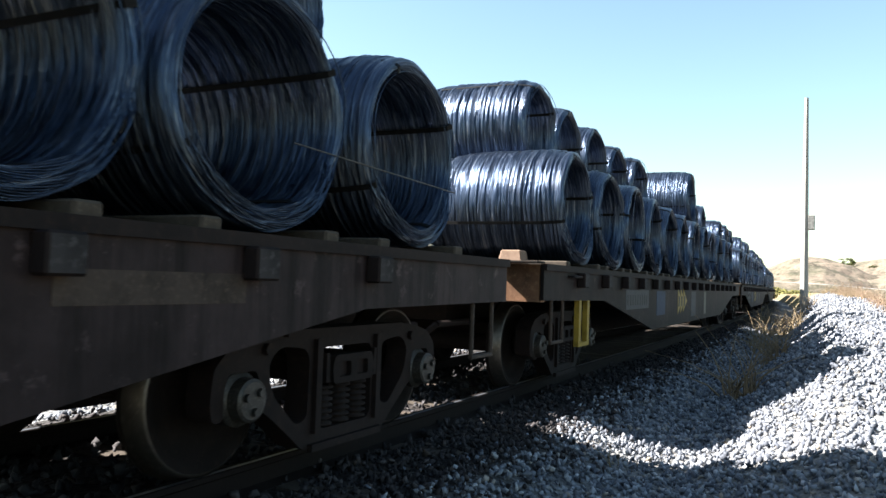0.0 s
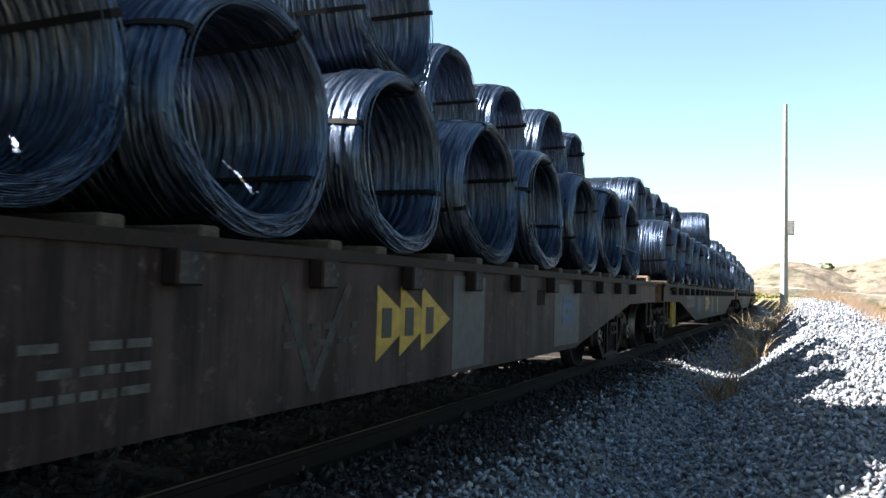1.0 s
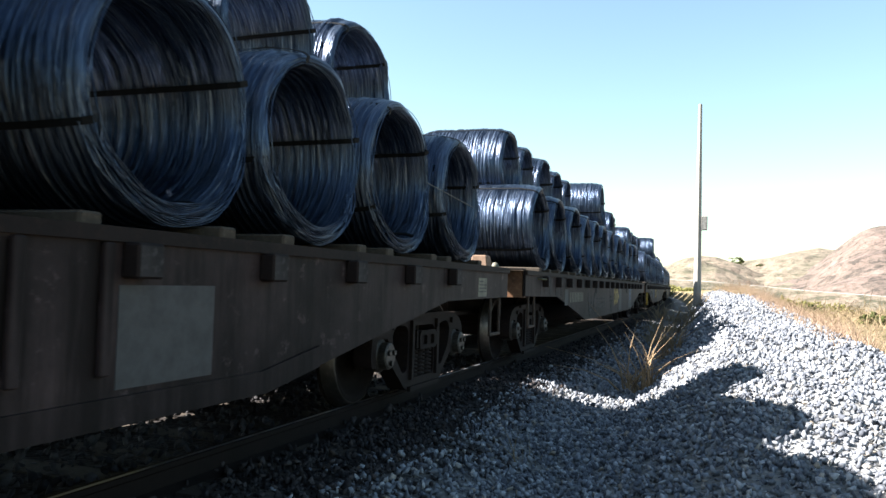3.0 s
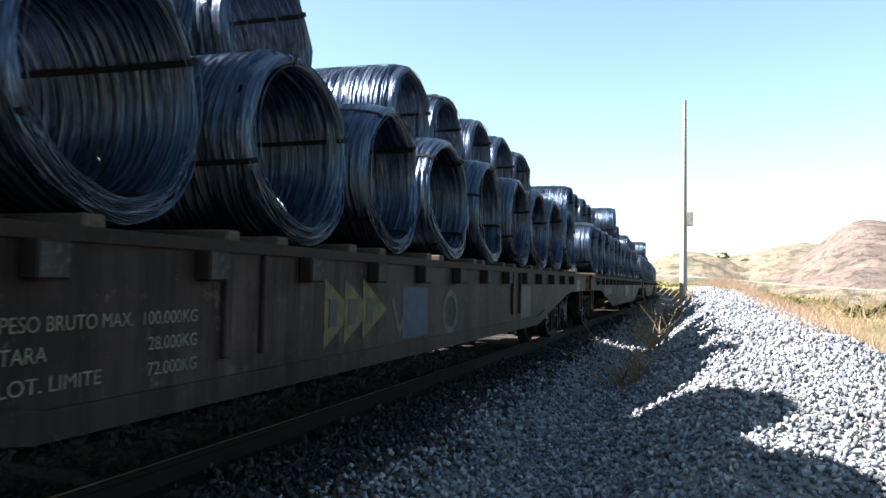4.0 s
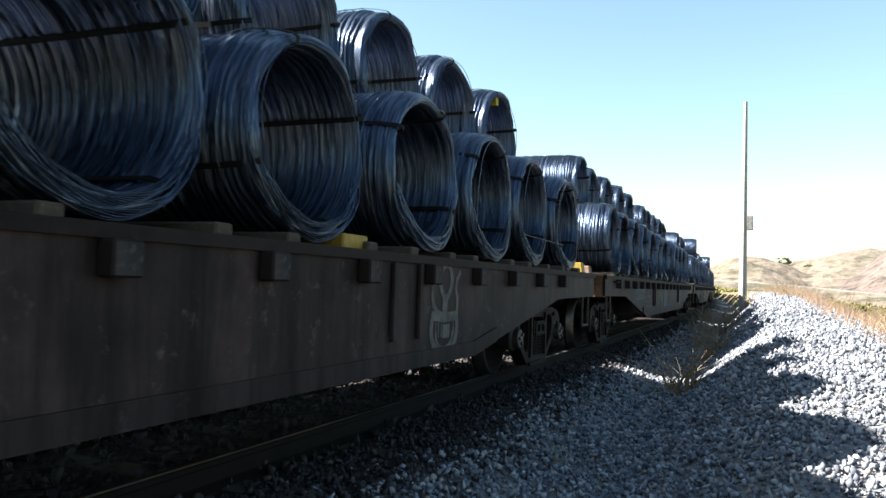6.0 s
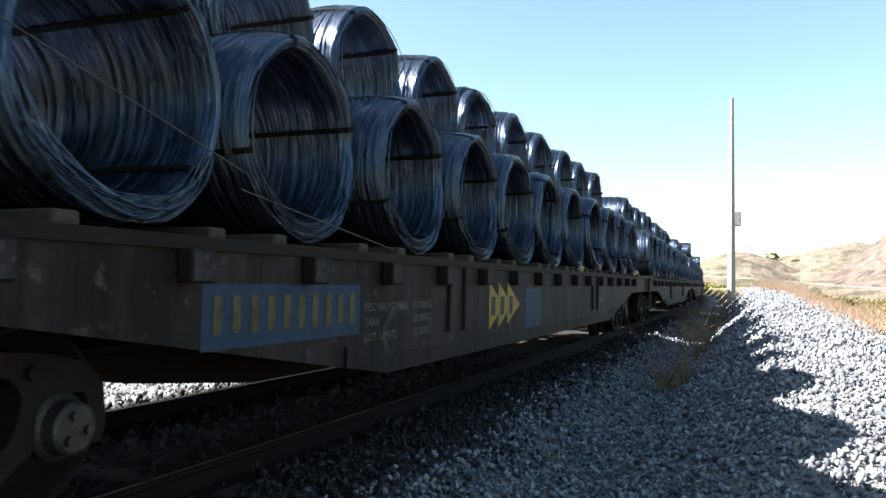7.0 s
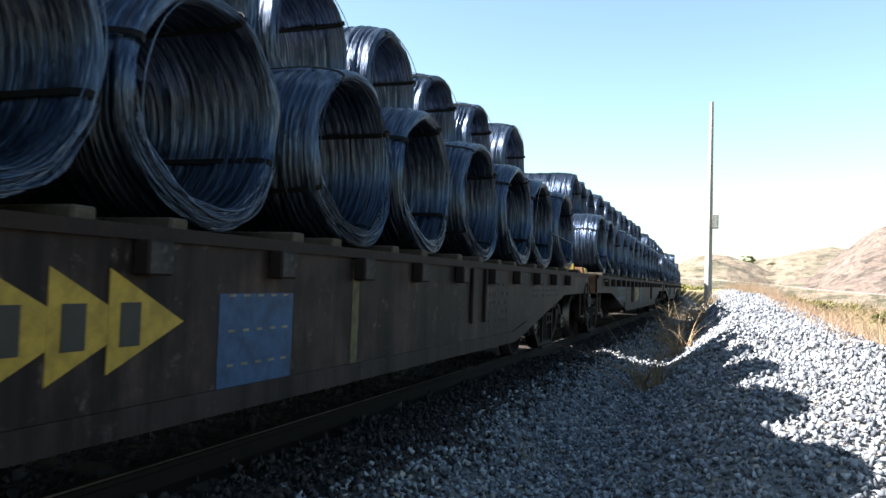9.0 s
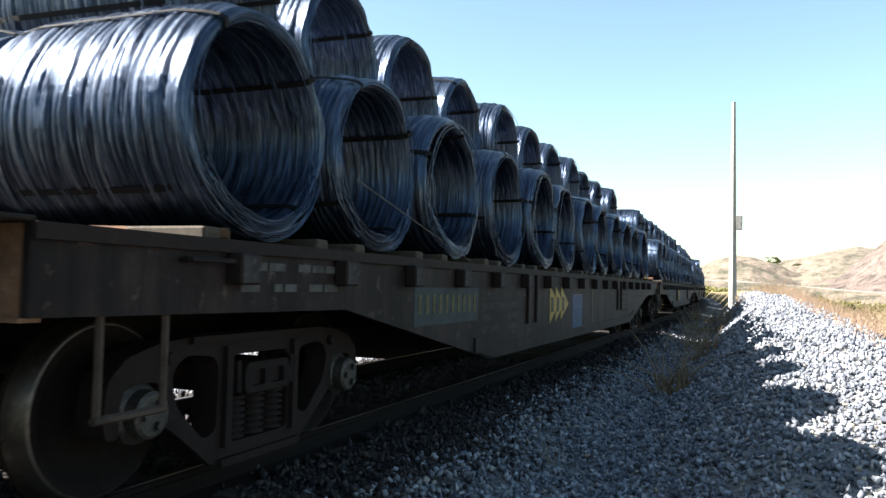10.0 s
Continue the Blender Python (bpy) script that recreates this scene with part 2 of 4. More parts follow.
def scatter_mesh(name, shapes, places, mat, label, category):
    """Many small solids in one mesh. shapes: (verts, faces); places: (shape, matrix)."""
    vs, fs, off = [], [], 0
    for k, m in places:
        v, f = shapes[k]
        vs.append(v @ m[:3, :3].T + m[:3, 3])
        fs.append(f + off)
        off += len(v)
    vs, fs = np.concatenate(vs), np.concatenate(fs)
    me = bpy.data.meshes.new(name)
    me.vertices.add(len(vs))
    me.vertices.foreach_set("co", vs.ravel())
    me.loops.add(fs.size)
    me.loops.foreach_set("vertex_index", fs.ravel())
    me.polygons.add(len(fs))
    me.polygons.foreach_set("loop_start", np.arange(0, fs.size, fs.shape[1]))
    me.update(calc_edges=True)
    me.validate()
    me.materials.append(mat)
    return tagged(new(name, me), label, category, kind="stuff")


def stone_shapes(count):
    """Angular crushed stones: hulls of a few random points."""
    out = []
    for k in range(count):
        bm = bmesh.new()
        for _ in range(8):
            d = Vector((random.gauss(0, 1), random.gauss(0, 1), random.gauss(0, 1))).normalized() * random.uniform(0.40, 0.58)
            bm.verts.new((d.x * 1.2, d.y * 0.92, d.z * 0.66))
        bmesh.ops.convex_hull(bm, input=bm.verts[:])
        bmesh.ops.delete(bm, geom=[v for v in bm.verts if not v.link_faces], context="VERTS")
        bmesh.ops.triangulate(bm, faces=bm.faces[:])
        bm.verts.index_update()
        out.append((np.array([v.co[:] for v in bm.verts]), np.array([[v.index for v in f.verts] for f in bm.faces])))
        bm.free()
    return out


def stone_material(name="crushed_stone", tone=(1, 1, 1)):
    m, nt, b = material(name, 0.88)
    b.inputs["Specular IOR Level"].default_value = 0.3
    g = nt.nodes.new("ShaderNodeNewGeometry")
    c = ramp(nt, g.outputs["Random Per Island"], [(0.0, (0.066, 0.073, 0.092)), (0.35, (0.136, 0.147, 0.176)), (0.7, (0.232, 0.247, 0.280)), (0.94, (0.36, 0.372, 0.400)), (1.0, (0.28, 0.235, 0.19))])
    f = ramp(nt, noise_tex(nt, 30, 6, 0.7), [(0.35, (0.7, 0.7, 0.7)), (0.65, (1, 1, 1))])
    c = mixed(nt, 1.0, c, tone, "MULTIPLY")
    nt.links.new(mixed(nt, 1.0, c, f, "MULTIPLY"), b.inputs["Base Color"])
    bump(nt, b, noise_tex(nt, 120, 4, 0.7), 0.4, 0.004)
    return m


def ballast():
    shapes = stone_shapes(24)
    places, stained, shaded = [], [], []

    def spread(y0, y1, q0, q1, per, size):
        for _ in range(int((y1 - y0) * (q1 - q0) * per)):
            y, q = random.uniform(y0, y1), random.uniform(q0, q1)
            s = size * random.uniform(0.5, 1.6)
            z = ground_height(q, y) + s * random.uniform(-0.15, 0.65)
            m = Matrix.LocRotScale((side_x(y) + q, y, z), Euler((random.uniform(0, 6.3), random.uniform(0, 6.3), random.uniform(0, 6.3))), (s, s, s))
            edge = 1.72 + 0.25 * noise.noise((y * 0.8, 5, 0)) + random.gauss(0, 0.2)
            # stones in and beside the track get darker tones: stain and painted wagon shade
            (shaded if -0.6 < q < 0.5 else stained if -1.7 < q < edge else places).append((random.randrange(24), np.array(m)))

    spread(1.5, 8.0, 1.0, 5.6, 900, 0.040)
    spread(8.0, 14.0, 1.0, 5.7, 500, 0.045)
    spread(14.0, 26.0, 2.0, 5.6, 250, 0.054)
    spread(14.0, 30.0, 0.95, 2.0, 200, 0.055)
    spread(26.0, 45.0, 2.2, 5.4, 90, 0.075)
    spread(1.0, 12.0, -4.5, 1.0, 150, 0.055)
    spread(0.0, 22.0, -9.5, -4.5, 60, 0.07)
    scatter_mesh("ballast_stones", shapes, places, stone_material(), "loose angular grey crushed stones", "ballast")
    scatter_mesh("stained_shaded_ballast", shapes, stained, stone_material("stained_shaded_stone", (0.15, 0.122, 0.115)), "oil and rust stained stones beside the rails, darkened further for the train's shade", "ballast")
    scatter_mesh("shaded_ballast", shapes, shaded, stone_material("shaded_stone", (0.24, 0.21, 0.20)), "brown stones between the rails, darkened for the shade under the train", "ballast")


ballast()


def rail(w, label):
    prof = [(-0.07, -0.17), (0.07, -0.17), (0.07, -0.155), (0.012, -0.13), (0.012, -0.045), (0.036, -0.03), (0.036, -0.006), (0.026, -0.001), (0.002, 0.0), (-0.028, -0.001), (-0.036, -0.006), (-0.036, -0.03), (-0.012, -0.045), (-0.012, -0.13), (-0.07, -0.155)]
    ss = [-40 + 4 * i for i in range(70)]
    verts, faces = [], []
    n = len(prof)
    for s in ss:
        for a, z in prof:
            verts.append(track(s, w + a, z))
    top = []
    for j in range(len(ss) - 1):
        for i in range(n):
            if i == 7:
                top.append(len(faces))
            faces.append((j * n + i, j * n + (i + 1) % n, (j + 1) * n + (i + 1) % n, (j + 1) * n + i))
    ob = finish("rail", verts, faces, M_RAIL)
    ob.data.materials.append(M_TREAD)
    for f in top:
        ob.data.polygons[f].material_index = 1
    tagged(ob, label, "rail", "rails", "structure")


rail(0.835, "rust brown steel rail with a polished head")
rail(-0.835, "rust brown steel rail with a polished head")

def sleepers():
    for k in range(-8, 60):
        s = 0.6 * k
        ob = part("sleeper", box_bm(-1.4, 1.4, -0.12, 0.12, -0.36, -0.165), M_TIMBER) if k == -8 else new("sleeper", first.data)
        if k == -8:
            first = ob
        p = track(s)
        ob.matrix_basis = pose(p.x, p.y, random.uniform(-0.01, 0.01), 0, 0, math.degrees(BEND * s) + random.uniform(-1, 1))
        tagged(ob, "weathered dark timber sleeper bedded in the ballast", "sleeper", "sleepers", "structure")


sleepers()

# ---- wagon ----
REAR = -0.16        # rear end beam
SIDE_PROFILE = [(REAR, 1.17), (REAR, 0.86), (1.95, 0.84), (4.75, 0.41), (13.35, 0.41), (16.15, 0.84), (LENGTH, 0.86), (LENGTH, 1.17)]
SIDE = 1.45


def ring_lathe_x(profile, seg, bm=None):
    """Revolves (x, radius) pairs about the x axis."""
    bm = bm or bmesh.new()
    rings = [[bm.verts.new((x, r * math.cos(2 * math.pi * k / seg), r * math.sin(2 * math.pi * k / seg))) for k in range(seg)] for x, r in profile]
    fs = []
    for a, b in zip(rings, rings[1:]):
        for k in range(seg):
            fs.append(bm.faces.new((a[k], a[(k + 1) % seg], b[(k + 1) % seg], b[k])))
    bmesh.ops.recalc_face_normals(bm, faces=fs)
    return bm


def wheel_bm(sx):
    prof = [(0.80, 0.09), (0.80, 0.14), (0.775, 0.18), (0.775, 0.31), (0.735, 0.34), (0.735, 0.425), (0.765, 0.425), (0.785, 0.404), (0.87, 0.398), (0.875, 0.38), (0.865, 0.335), (0.815, 0.315), (0.81, 0.18), (0.85, 0.13), (0.86, 0.09)]
    return ring_lathe_x([(sx * x, r) for x, r in prof], 40)


def hub_bm(sx):
    bm = ring_lathe_x([(sx * x, r) for x, r in ((0.95, 0.13), (1.08, 0.135), (1.10, 0.11), (1.16, 0.105), (1.17, 0.09), (1.17, 0.0005))], 20)
    for k in range(3):
        a = 2 * math.pi * k / 3
        disc_x(0.055 * math.cos(a), 0.055 * math.sin(a), 0.022, sx * 1.165, sx * 1.19, 6, bm)
    return bm


def rounded(points, r=0.03, n=3):
    """A polygon with its corners rounded off."""
    out = []
    for i, p in enumerate(points):
        p, a, c = Vector(p), Vector(points[i - 1]), Vector(points[(i + 1) % len(points)])
        k = min(r, (a - p).length * 0.45, (c - p).length * 0.45)
        s, e = p + (a - p).normalized() * k, p + (c - p).normalized() * k
        for j in range(n + 1):
            f = j / n
            out.append(tuple(s * (1 - f) ** 2 + p * 2 * f * (1 - f) + e * f * f))
    return out


def pierced_x(outline, holes, x0, x1):
    """A plate in the y-z plane with holes through it."""
    bm = bmesh.new()
    edges = []
    for loop in [outline] + holes:
        vs = [bm.verts.new((x0, y, z)) for y, z in loop]
        edges += [bm.edges.new((vs[i], vs[(i + 1) % len(vs)])) for i in range(len(vs))]
    bmesh.ops.triangle_fill(bm, use_beauty=True, use_dissolve=False, edges=edges)
    ext = bmesh.ops.extrude_face_region(bm, geom=bm.faces[:])
    bmesh.ops.translate(bm, verts=[v for v in ext["geom"] if isinstance(v, bmesh.types.BMVert)], vec=(x1 - x0, 0, 0))
    bmesh.ops.recalc_face_normals(bm, faces=bm.faces[:])
    return bm


def side_frame_bm(sx):
    """Cast bogie side frame with a spring window, two rounded openings and journal jaws."""
    x0, x1 = (0.95, 1.10) if sx > 0 else (-1.10, -0.95)
    half = [(0.55, 0.72), (0.80, 0.70), (1.0, 0.65), (1.10, 0.56), (1.12, 0.40), (1.10, 0.31), (1.03, 0.31), (1.03, 0.45), (1.0, 0.53), (0.80, 0.53), (0.77, 0.45), (0.77, 0.33), (0.70, 0.29), (0.52, 0.16), (0.42, 0.08), (0.30, 0.055)]
    outline = half + [(-y, z) for y, z in half[::-1]]
    window = rounded([(-0.265, 0.16), (0.265, 0.16), (0.265, 0.61), (-0.265, 0.61)], 0.06)
    tri = [(0.365, 0.61), (0.62, 0.635), (0.715, 0.56), (0.68, 0.40), (0.47, 0.21), (0.375, 0.24)]
    bm = pierced_x(rounded(outline, 0.03), [window, rounded(tri, 0.09, 4), rounded([(-y, z) for y, z in tri[::-1]], 0.09, 4)], x0, x1)
    bx = x1 if sx > 0 else x0
    o = 0.03 * sx
    # raised rims along the top and the bottom, bosses
    for lo, hi, w in ((0.685, 0.72, 0.60), (0.055, 0.095, 0.36)):
        prism_x([(-w, lo), (w, lo), (w, hi), (-w, hi)], min(bx, bx + o), max(bx, bx + o), bm)
    for s in (1, -1):
        prism_x([(s * 0.285, 0.15), (s * 0.335, 0.15), (s * 0.335, 0.66), (s * 0.285, 0.66)], min(bx, bx + o), max(bx, bx + o), bm)
        disc_x(s * 0.74, 0.63, 0.03, bx - o, bx + o, 10, bm)
    return bm


def bolster_end_bm(sx):
    """Cast end of the bolster with two pockets, and the wedges beside it."""
    x0, x1 = (1.115, 1.15) if sx > 0 else (-1.15, -1.115)
    pocket = [(0.03, 0.44), (0.15, 0.44), (0.15, 0.525), (0.03, 0.525)]
    bm = pierced_x(rounded([(-0.20, 0.405), (0.20, 0.405), (0.215, 0.50), (0.19, 0.565), (-0.19, 0.565), (-0.215, 0.50)], 0.025),
                   [rounded(pocket, 0.02), rounded([(-y, z) for y, z in pocket[::-1]], 0.02)], x0, x1)
    for s in (1, -1):
        prism_x([(s * 0.225, 0.42), (s * 0.262, 0.42), (s * 0.262, 0.58), (s * 0.235, 0.58)], min(x0, x1), max(x0, x1) - 0.01, bm)
    return bm


def spring_bm():
    prof = []
    for k in range(7):
        z = 0.034 * k
        prof += [(z, 0.054), (z + 0.006, 0.080), (z + 0.018, 0.080), (z + 0.024, 0.054)]
    bm = ring_lathe_x(prof, 12)
    bmesh.ops.rotate(bm, verts=bm.verts[:], cent=(0, 0, 0), matrix=Matrix.Rotation(-math.pi / 2, 3, "Y"))
    return bm


SHARED = {}


def shared(name, make, mat, parent, at=(0, 0, 0), label="", smooth=False, bevel=0.0, key=None):
    """A part whose mesh is built once and used again."""
    key = key or name
    if key not in SHARED:
        ob = part(name, make(), mat, parent, label, smooth, bevel)
        SHARED[key] = ob.data
    else:
        ob = new(name, SHARED[key])
        ob.parent = parent
        if label:
            tagged(ob, label)
    ob.location = at
    return ob


WHEELSETS = []   # (wheelset, place on the wagon)


def headstock_bm(y0, y1, hole):
    bm = bmesh.new()
    if not hole:
        return box_bm(-1.41, 1.41, y0, y1, 0.86, 1.165, bm)
    box_bm(-1.41, 0.95, y0, y1, 0.86, 1.165, bm)
    box_bm(1.15, 1.41, y0, y1, 0.86, 1.165, bm)
    box_bm(0.95, 1.15, y0, y1, 0.86, 0.93, bm)
    box_bm(0.95, 1.15, y0, y1, 1.085, 1.165, bm)
    return bm


def coupler_bm(s):
    bm = box_bm(-0.10, 0.10, min(0, s * 0.30), max(0, s * 0.30), -0.09, 0.09)
    prism = [(-0.17, s * 0.28), (0.17, s * 0.28), (0.19, s * 0.42), (0.06, s * 0.50), (-0.06, s * 0.42), (-0.17, s * 0.48)]
    a = [bm.verts.new((x, y, -0.14)) for x, y in prism]
    c = [bm.verts.new((x, y, 0.14)) for x, y in prism]
    fs = [bm.faces.new(a), bm.faces.new(c[::-1])] + [bm.faces.new((a[(i + 1) % 6], a[i], c[i], c[(i + 1) % 6])) for i in range(6)]
    bmesh.ops.recalc_face_normals(bm, faces=fs)
    return bm


def stirrup_bm():
    bm = bar_bm((0, 0, 0), (0, 0, -0.40), 0.016)
    bar_bm((0, 0.34, 0), (0, 0.34, -0.40), 0.016, bm)
    bar_bm((0, -0.016, -0.40), (0, 0.356, -0.40), 0.017, bm)
    return bm


def flat_wagon(ribs=True, hole=False, paint=None, label="", yellow=False, drop=0.0):
    paint = paint or M_SIDE
    profile = [(y + (2.0 * drop if y > 9 else -2.0 * drop) if z == 0.41 else y, z - drop if z == 0.41 else z) for y, z in SIDE_PROFILE]
    w = new("flat_wagon")
    w.empty_display_size = 0.3
    tagged(w, label or "dark grey flat wagon with deep side sills carrying wire coils", "wagon", "wagons of the train")
    for sx in (1, -1):
        x0, x1 = (SIDE - 0.03, SIDE) if sx > 0 else (-SIDE, -SIDE + 0.03)
        shared("side_sill", lambda: prism_x(profile, x0, x1), paint, w, key="sill%d%s" % (sx, paint.name))
        # top edge strip, lower flange
        e0, e1 = (SIDE, SIDE + 0.025) if sx > 0 else (-SIDE - 0.025, -SIDE)
        shared("edge_strip", lambda: box_bm(e0, e1, REAR, LENGTH, 1.115, 1.172), M_FRAME, w, key="edge%d" % sx)
        f0, f1 = (SIDE - 0.16, SIDE - 0.03) if sx > 0 else (-SIDE + 0.03, -SIDE + 0.16)
        shared("bottom_flange", lambda: box_bm(f0, f1, 4.75, 13.35, 0.41, 0.43), M_FRAME, w, (0, 0, -drop), key="flange%d" % sx)
        for k in range(17):
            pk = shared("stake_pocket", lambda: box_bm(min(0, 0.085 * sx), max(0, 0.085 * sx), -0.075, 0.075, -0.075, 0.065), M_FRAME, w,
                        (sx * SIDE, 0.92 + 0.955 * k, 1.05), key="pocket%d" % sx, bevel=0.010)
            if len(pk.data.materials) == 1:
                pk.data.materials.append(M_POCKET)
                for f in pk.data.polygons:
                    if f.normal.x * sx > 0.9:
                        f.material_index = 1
        if ribs and sx > 0:
            shared("lower_flange", lambda: prism_x([(4.2, 0.615), (4.2, 0.495), (4.75, 0.412), (13.35, 0.412), (13.9, 0.495), (13.9, 0.615), (13.3, 0.525), (4.8, 0.525)], SIDE, SIDE + 0.016), M_FLANGE, w, (0, 0, -drop))
            for y in (5.86, 6.20, 11.82, 12.22):
                shared("side_rib", lambda: box_bm(0, 0.03, -0.025, 0.025, -0.25, 0.25), paint, w, (SIDE, y, 0.86), key="rib" + paint.name, bevel=0.006)
    shared("deck", lambda: box_bm(-1.42, 1.42, REAR + 0.05, LENGTH - 0.05, 1.09, 1.135), M_DECK, w)
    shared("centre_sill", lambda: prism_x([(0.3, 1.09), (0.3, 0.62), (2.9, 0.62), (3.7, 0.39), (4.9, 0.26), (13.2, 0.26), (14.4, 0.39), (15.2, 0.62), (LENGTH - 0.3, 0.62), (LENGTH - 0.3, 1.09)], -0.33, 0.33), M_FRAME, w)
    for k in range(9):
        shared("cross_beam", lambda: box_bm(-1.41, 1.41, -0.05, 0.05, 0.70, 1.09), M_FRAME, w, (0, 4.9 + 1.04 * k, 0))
    shared("headstock", lambda: headstock_bm(REAR, REAR + 0.06, hole), M_RUST, w, key="head%d" % hole, label="rusty brown end beam")
    shared("headstock", lambda: headstock_bm(LENGTH - 0.06, LENGTH, False), M_RUST, w, key="headf", label="rusty brown end beam")
    shared("headstock_lip", lambda: box_bm(-1.44, 1.44, REAR - 0.03, REAR + 0.06, 0.845, 0.86), M_RUST, w)
    # overhanging plates added only to throw slanting shadows across the end beam
    for x0, x1 in ((0.93, 1.45), (0.08, 0.63), (-1.45, -0.5)):
        shared("shadow_plate", lambda: box_bm(x0, x1, REAR - 0.17, REAR + 0.02, 1.172, 1.19), M_DECK, w, key="shadowplate%g" % x0, bevel=0.004)
    shared("coupler", lambda: coupler_bm(-1), M_FRAME, w, (0, REAR, 0.92), key="cr")
    shared("coupler", lambda: coupler_bm(1), M_FRAME, w, (0, LENGTH, 0.92), key="cf")
    for y in (0.18, LENGTH - 0.52):
        for sx in (1, -1):
            shared("step_stirrup", stirrup_bm, M_STEP, w, (sx * (SIDE - 0.04), y, 0.88))
    shared("grab_iron", lambda: bar_bm((SIDE + 0.05, 0.55, 1.075), (SIDE + 0.05, 1.0, 1.075), 0.012, bar_bm((SIDE, 0.55, 1.075), (SIDE + 0.05, 0.55, 1.075), 0.012, bar_bm((SIDE, 1.0, 1.075), (SIDE + 0.05, 1.0, 1.075), 0.012))), M_OLDYELLOW if yellow else M_FRAME, w, key="grab%d" % yellow, label="faded yellow grab iron" if yellow else "")
    # brake gear under the ends
    shared("brake_pipe", lambda: bar_bm((0.55, -0.35, 0.62), (0.5, LENGTH + 0.35, 0.62), 0.03), M_FRAME, w)
    shared("brake_hose", lambda: bar_bm((0.55, -0.35, 0.62), (0.35, -0.5, 0.42), 0.028, bar_bm((0.35, -0.5, 0.42), (0.1, -0.5, 0.40), 0.028)), M_FRAME, w)
    for yc in (1.65, 16.52):
        for sx in (1, -1):
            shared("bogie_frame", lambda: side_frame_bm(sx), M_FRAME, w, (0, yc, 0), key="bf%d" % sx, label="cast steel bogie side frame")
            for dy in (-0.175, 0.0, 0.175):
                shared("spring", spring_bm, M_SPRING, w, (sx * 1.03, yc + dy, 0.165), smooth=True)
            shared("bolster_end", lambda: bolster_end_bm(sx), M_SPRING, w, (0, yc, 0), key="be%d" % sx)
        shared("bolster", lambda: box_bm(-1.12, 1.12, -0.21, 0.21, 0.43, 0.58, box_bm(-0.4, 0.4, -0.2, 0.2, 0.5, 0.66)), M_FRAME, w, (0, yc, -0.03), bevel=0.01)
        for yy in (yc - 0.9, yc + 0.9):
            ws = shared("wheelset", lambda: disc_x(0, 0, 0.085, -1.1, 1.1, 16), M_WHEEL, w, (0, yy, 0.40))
            for sx in (1, -1):
                wh = shared("wheel", lambda: wheel_bm(sx), M_WHEEL, ws, key="wheel%d" % sx, smooth=True, label="dark steel wheel with a polished tread")
                if len(wh.data.materials) == 1:
                    wh.data.materials.append(M_TYRE)
                    for p in wh.data.polygons:
                        c = p.center
                        if 0.385 < math.hypot(c.y, c.z) < 0.42 and abs(c.x) > 0.77:
                            p.material_index = 1
                shared("hub_cap", lambda: hub_bm(sx), M_HUB, ws, key="hub%d" % sx, label="round bearing cap with three bolts")
            WHEELSETS.append((ws, Vector((0, yy, 0.40))))
    for k in range(12):
        for dy in (-0.44, 0.44):
            shared("bearer", lambda: box_bm(-1.40, 1.40, -0.06, 0.06, 1.136, 1.225), M_TIMBER, w, (random.uniform(-0.03, 0.05), COIL_Y0 + COIL_DY * k + dy + random.uniform(-0.05, 0.05), 0), bevel=0.01, label="weathered timber bearer")
    return w


# ---- markings on the side sills ----
def plate(name, w, y0, y1, z0, z1, mat, label="", lift=0.003):
    return part(name, box_bm(SIDE, SIDE + lift, y0, y1, z0, z1), mat, w, label)


def poly_plate(name, w, pts, mat, label="", lift=0.003):
    return part(name, prism_x(pts, SIDE + 0.0005, SIDE + lift), mat, w, label)


def bars(w, y0, y1, z0, z1, count, mat, lift=0.004, name="marking_bar"):
    """Plain bars in place of a row of characters."""
    step = (y1 - y0) / count
    for k in range(count):
        plate(name, w, y0 + step * (k + 0.26), y0 + step * (k + 0.70), z0, z1, mat, lift=lift)


def arrows(w, y0, mat=None):
    """Three pointed yellow shapes in a row, each with a plain dark bar."""
    for k in range(3):
        y = y0 + 0.28 * k
        poly_plate("arrow_mark", w, [(y, 0.57 + 0.015 * k), (y, 1.0), (y + 0.43, 0.785)], mat or M_YELLOW, "yellow pointed mark", 0.003 + 0.001 * k)
        plate("marking_bar", w, y + 0.06, y + 0.17, 0.70, 0.87, M_INK, lift=0.007)


def text_block(w, y0, y1, z0, z1, rows, mat):
    for r in range(rows):
        z = z1 - (z1 - z0) * (r + 0.2) / rows
        h = (z1 - z0) / rows * 0.38
        y = y0
        while y < y1 - 0.05:
            e = min(y1, y + random.uniform(0.05, 0.16))
            plate("marking_bar", w, y, e, z - h, z, mat, lift=0.004)
            y = e + random.choice((0.02, 0.02, 0.03, 0.12))


